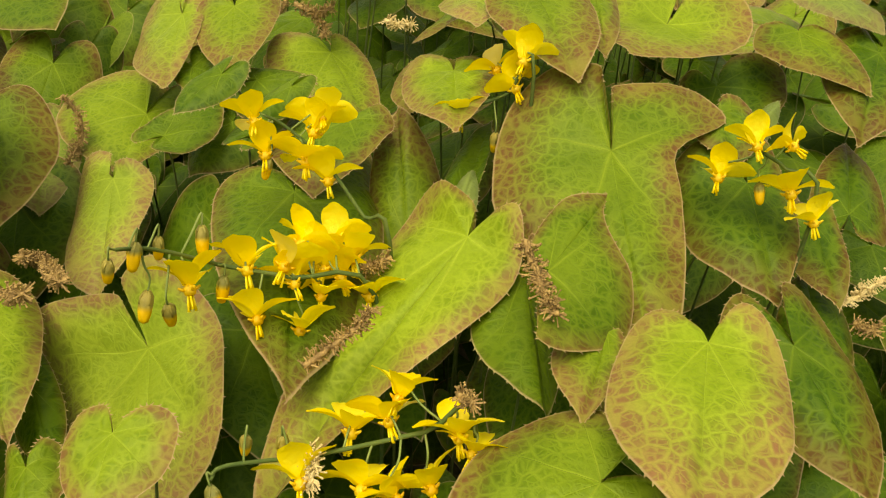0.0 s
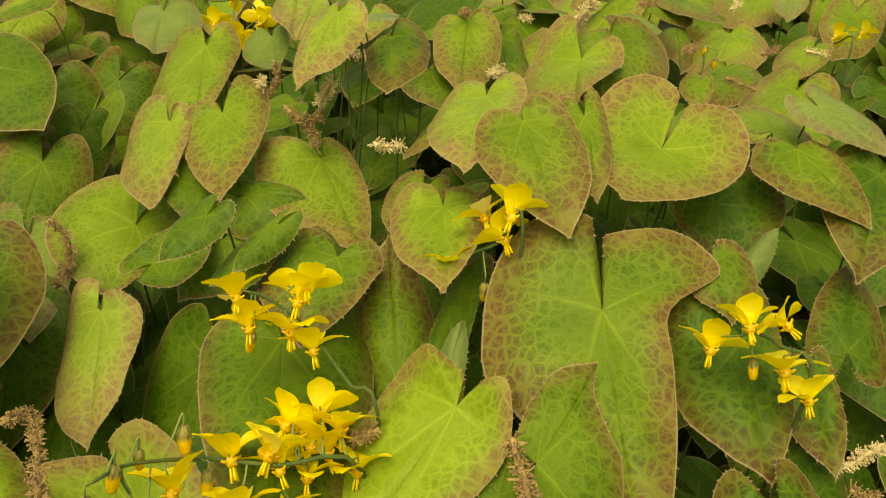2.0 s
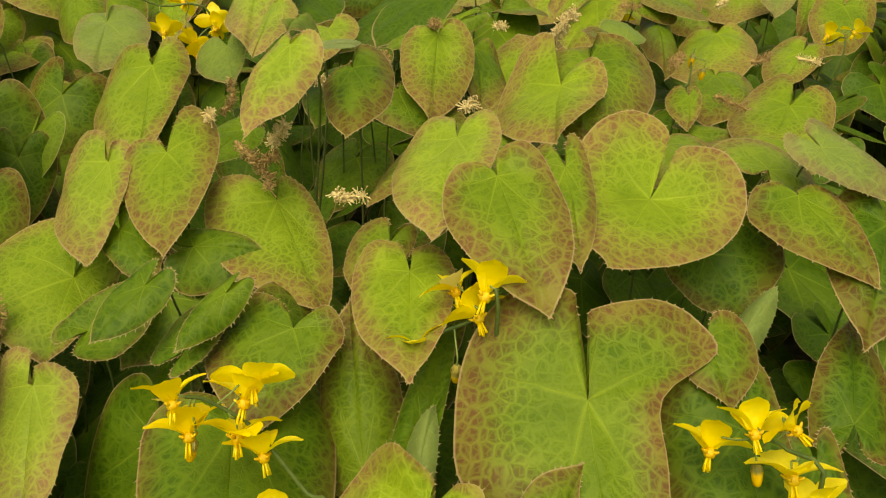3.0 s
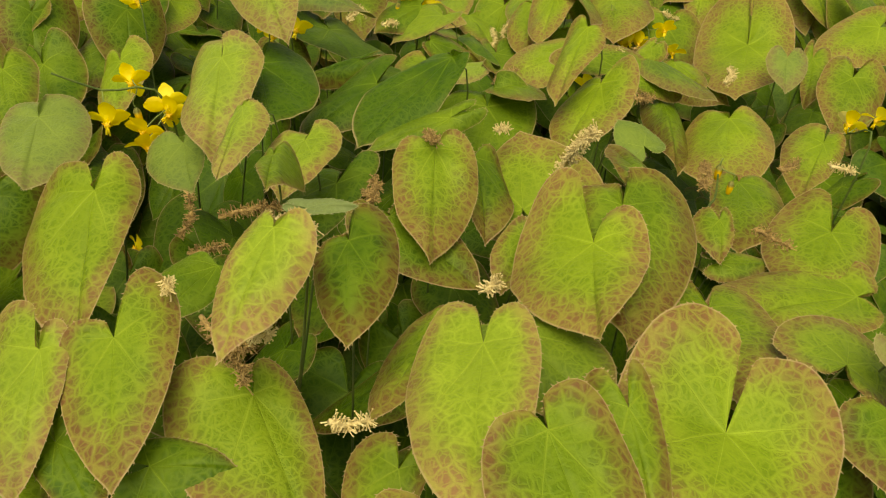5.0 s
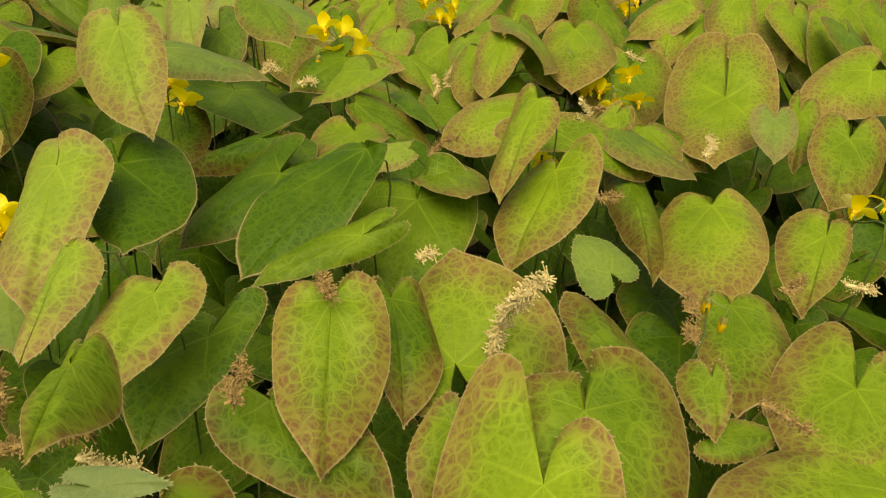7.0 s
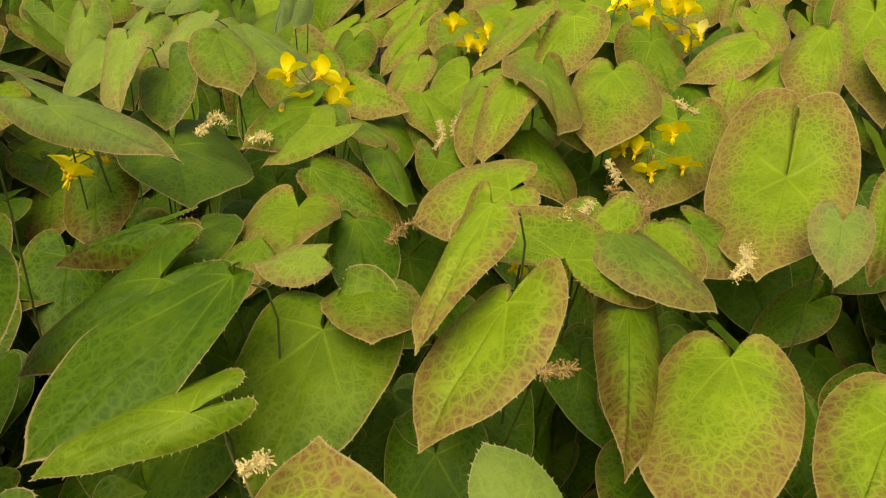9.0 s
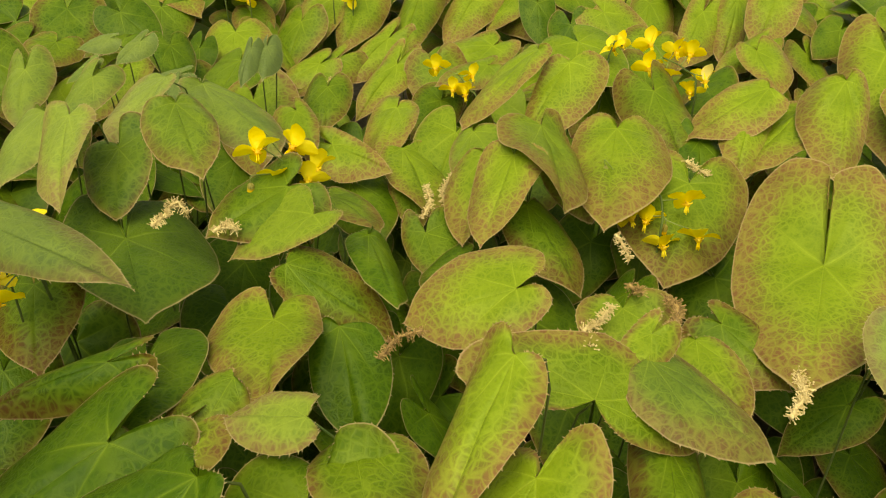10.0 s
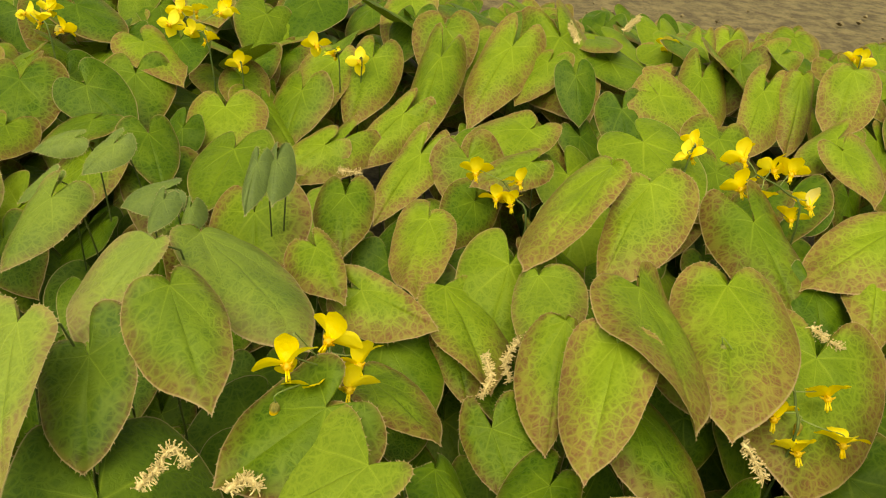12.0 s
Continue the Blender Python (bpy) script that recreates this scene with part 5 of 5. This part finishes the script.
catkin([(0.0901, 0.8098, 0.2125), (0.0942, 0.8160, 0.2203), (0.0910, 0.8224, 0.2273)], True)
catkin([(0.1030, 0.8157, 0.2170), (0.1012, 0.8217, 0.2233), (0.1058, 0.8264, 0.2304), (0.1132, 0.8271, 0.2340)], True)
catkin([(0.1881, 0.7676, 0.2301), (0.1918, 0.7617, 0.2269), (0.1940, 0.7559, 0.2231)], True)
catkin([(0.2055, 0.6062, 0.2583), (0.2135, 0.6161, 0.2602), (0.2145, 0.6250, 0.2611)], True)
catkin([(0.1516, 0.6710, 0.2417), (0.1581, 0.6720, 0.2456), (0.1634, 0.6748, 0.2518)], True)
catkin([(0.1446, 0.6365, 0.2672), (0.1426, 0.6266, 0.2683)], True)
catkin([(0.1724, 0.6873, 0.2539), (0.1763, 0.6823, 0.2529)])
catkin([(0.1852, 0.6774, 0.2539), (0.1881, 0.6695, 0.2550), (0.1801, 0.6525, 0.2591)])
catkin([(0.2382, 0.8238, 0.2473), (0.2426, 0.8188, 0.2449), (0.2483, 0.8130, 0.2433)], True)
catkin([(0.0946, 0.9220, 0.2064), (0.1008, 0.9235, 0.2103), (0.1064, 0.9194, 0.2056)], True)
catkin([(0.0169, 1.0317, 0.2111), (0.0328, 1.0313, 0.2092)], True)
catkin([(0.2373, 1.0544, 0.2465), (0.2443, 1.0501, 0.2428), (0.2476, 1.0448, 0.2342)], True)
catkin([(0.2505, 1.2124, 0.2683), (0.2774, 1.2594, 0.2692)], True)
catkin([(0.2058, 1.2343, 0.2673), (0.2028, 1.1783, 0.2664)], True)
catkin([(0.0471, 0.4908, 0.2696), (0.0529, 0.4967, 0.2696)], True)
catkin([(0.1223, 0.5282, 0.2742), (0.1331, 0.5322, 0.2732)])
catkin([(0.0131, 0.4718, 0.2757), (0.0160, 0.4539, 0.2798)])
catkin([(-0.0094, 0.4381, 0.2701), (-0.0075, 0.4302, 0.2692)])
catkin([(0.1459, 0.4823, 0.2596), (0.1389, 0.4643, 0.2627)])
catkin([(0.1339, 0.4564, 0.2637), (0.1319, 0.4474, 0.2648)])
catkin([(0.1864, 0.4855, 0.2555), (0.1974, 0.4925, 0.2574)])
catkin([(0.2112, 0.4866, 0.2583), (0.2220, 0.4827, 0.2573)], True)
catkin([(0.1456, 0.4238, 0.2580), (0.1515, 0.4189, 0.2560), (0.1574, 0.4130, 0.2550)])
catkin([(-0.0642, 0.4067, 0.2683), (-0.0553, 0.4046, 0.2723), (-0.0485, 0.4075, 0.2723), (-0.0416, 0.4075, 0.2723)])
catkin([(-0.0436, 0.3996, 0.2724), (-0.0357, 0.3986, 0.2695), (-0.0299, 0.3996, 0.2675)], True)
catkin([(0.0084, 0.1505, 0.2037), (0.0118, 0.1490, 0.2019)])


# ---- leaf mass below and beyond ----
def leaf_mass(name, spots, label, material, steps=2, rings=3):
    """Many leaves in one mesh: each spot is a pose, a length and a width."""
    kinds = [blade_mesh("mass_blade", 40 + k, steps, rings, material, teeth=False, slim=0.05 * k, lobe=1 - 0.05 * k, cup=0.05 * (k - 1), droop=0.1 + 0.03 * k, wave=0.02) for k in range(4)]
    data = []
    for me in kinds:
        co = np.empty(len(me.vertices) * 3)
        me.vertices.foreach_get("co", co)
        ix = [list(p.vertices) for p in me.polygons]
        uv = []
        for layer in ("fan", "blade"):
            a = np.empty(len(me.loops) * 2)
            me.uv_layers[layer].data.foreach_get("uv", a)
            uv.append(a)
        data.append((co.reshape(-1, 3), ix, uv))
    verts, faces, uvs, at = [], [], ([], []), 0
    for i, (m, length, width) in enumerate(spots):
        co, ix, uv = data[i % 4]
        r, t = np.array(m.to_3x3()), np.array(m.translation)
        verts.append((co * (width, length, length)) @ r.T + t)
        faces += [[k + at for k in f] for f in ix]
        at += len(co)
        for a, b in zip(uvs, uv):
            a.append(b)
    me = bpy.data.meshes.new(name)
    me.from_pydata(np.concatenate(verts).tolist(), [], faces)
    for layer, a in zip(("fan", "blade"), uvs):
        me.uv_layers.new(name=layer).data.foreach_set("uv", np.concatenate(a))
    me.materials.append(material)
    me.polygons.foreach_set("use_smooth", [True] * len(me.polygons))
    for k in kinds:
        bpy.data.meshes.remove(k)
    return tagged(new(name, me), label, "leaves", kind="stuff")


def bed_edge(x):
    """Where the bed ends, far off: it runs slantwise."""
    return EDGE_Y0 + EDGE_SLOPE * x + 0.5 * max(0.0, 0.12 - x)


rng = random.Random(11)


def spot(x, y, z, size):
    turn = rng.gauss(180, 45)
    m = pose(x, y, z, 0, 0, turn + 0) @ pose(0, 0, 0, rng.gauss(-28, 14), rng.gauss(0, 14), 0)
    length = size * rng.uniform(0.7, 1.15)
    return m, length, length * rng.uniform(0.75, 1.0)


def canopy(y):
    """The height of the leaf cover along the bed."""
    return float(np.interp(y, (0.0, 0.17, 0.30, 0.45, 0.8), (0.17, 0.195, 0.24, 0.255, 0.25)))


taken = np.array(LEAVES)
below = []
for low, high, step in ((0.080, 0.046, 0.044), (0.12, 0.08, 0.040), (0.16, 0.12, 0.045)):
    y = -0.02
    while y < 1.0:
        x = -0.42
        while x < 0.64:
            px, py = x + rng.uniform(-0.5, 0.5) * step, y + rng.uniform(-0.5, 0.5) * step
            x += step
            if math.hypot(px + 0.146, py - 0.57) > 0.05:
                below.append(spot(px, py, canopy(py) - rng.uniform(high, low), 0.052))
        y += step
# the shade between the upper leaves is partly in this material's deep tones
leaf_mass("leaves_below", below, "green leaves under the upper leaves, darkened in colour for shade", LEAF_LOW_SHADE, 3, 3)

beyond, outer, alone, y = [], [], 0, 0.10
while y < 2.3:
    step = 0.034 if y < 1.6 else 0.045
    x = -1.5
    while x < 1.7:
        px, py = x + rng.uniform(-0.5, 0.5) * step, y + rng.uniform(-0.5, 0.5) * step
        x += step
        if py > bed_edge(px) + rng.uniform(-0.06, 0.06):
            continue
        away = np.hypot(taken[:, 0] - px, taken[:, 1] - py).min()
        inner = -0.16 < px < 0.36 and py < 0.86
        if away < 0.03 or inner:
            continue
        if abs(px - 0.12) > 0.30 + 0.62 * py or px < -1.3:
            outer.append((px, py))
            continue
        hero = -0.20 < px < 0.50 and py < 1.15
        fall = (0.035 if hero and away < 0.06 else 0.0) + 0.05 * max(0.0, 1 - (bed_edge(px) - py) / 0.25)
        upper = spot(px, py, rng.uniform(0.215, 0.268) - fall, 0.056)
        if -0.42 < px < 0.80 and 0.5 < py < 1.62 and alone < 112:
            turn = [math.degrees(a) for a in upper[0].to_euler()]
            leaf(*upper[0].translation, *turn, upper[1], upper[2], rng.uniform(0.25, 1.0), rng.uniform(0.34, 0.72), rng.uniform(0.75, 1.2), rng.uniform(-0.1, 0.05), rng.uniform(-0.15, 0.15), rng.uniform(-0.02, 0.16), rng.uniform(0.15, 0.3))
            alone += 1
        else:
            beyond.append(upper)
        beyond.append(spot(px + 0.02, py + 0.015, rng.uniform(0.15, 0.20) - fall, 0.06))
    y += step * 0.95
leaf_mass("leaves_beyond", beyond, "dense cover of green and bronze leaves", LEAF_MASS, 3, 3)

# the bed goes on around and behind the camera, down to its front edge
around = [spot(px, py, rng.uniform(0.19, 0.255), 0.062) for px, py in outer[::2] if abs(px - 0.1) < 1.38 + 0.09 * math.sin(py * 5.3)]
y = -0.75
while y < 0.10:
    x = -1.5
    while x < 1.7:
        px, py = x + rng.uniform(-0.02, 0.02), y + rng.uniform(-0.02, 0.02)
        x += 0.045
        near = -0.42 < px < 0.64 and py > -0.02
        side = 1.38 + 0.09 * math.sin(py * 5.3)
        if not near and py > -0.62 + 0.08 * math.sin(px * 3.1) and abs(px - 0.1) < side:
            around.append(spot(px, py, rng.uniform(0.10, 0.17), 0.062))
    y += 0.045
leaf_mass("leaves_around", around, "dense cover of green and bronze leaves", LEAF_MASS, 1, 2)

# loose clods and crumbs on the bare soil past the bed
verts, faces = [], []
for _ in range(600):
    px = rng.uniform(-0.6, 2.2)
    py = bed_edge(px) + 0.02 + rng.random() ** 2 * 2.2
    size = 0.003 + 0.009 * rng.random() ** 3
    at = len(verts)
    for d in ((1, 0, 0), (0, 1, 0), (-1, 0, 0), (0, -1, 0), (0, 0, 0.8), (0, 0, -0.6), (0.7, 0.7, 0.35), (-0.7, 0.6, 0.4), (0.6, -0.7, 0.3), (-0.7, -0.7, 0.4)):
        k = size * rng.uniform(0.75, 1.2)
        verts.append((px + d[0] * k, py + d[1] * k, d[2] * k + size * 0.25))
    faces += [[at + i for i in t] for t in ((0, 6, 4), (6, 1, 4), (1, 7, 4), (7, 2, 4), (2, 9, 4), (9, 3, 4), (3, 8, 4), (8, 0, 4), (0, 5, 6), (6, 5, 1), (1, 5, 7), (7, 5, 2), (2, 5, 9), (9, 5, 3), (3, 5, 8), (8, 5, 0))]
me = bpy.data.meshes.new("soil_clods")
me.from_pydata(verts, [], faces)
me.materials.append(CLOD)
tagged(new("soil_clods", me), "loose brown clods and crumbs of garden soil", "soil", kind="stuff")
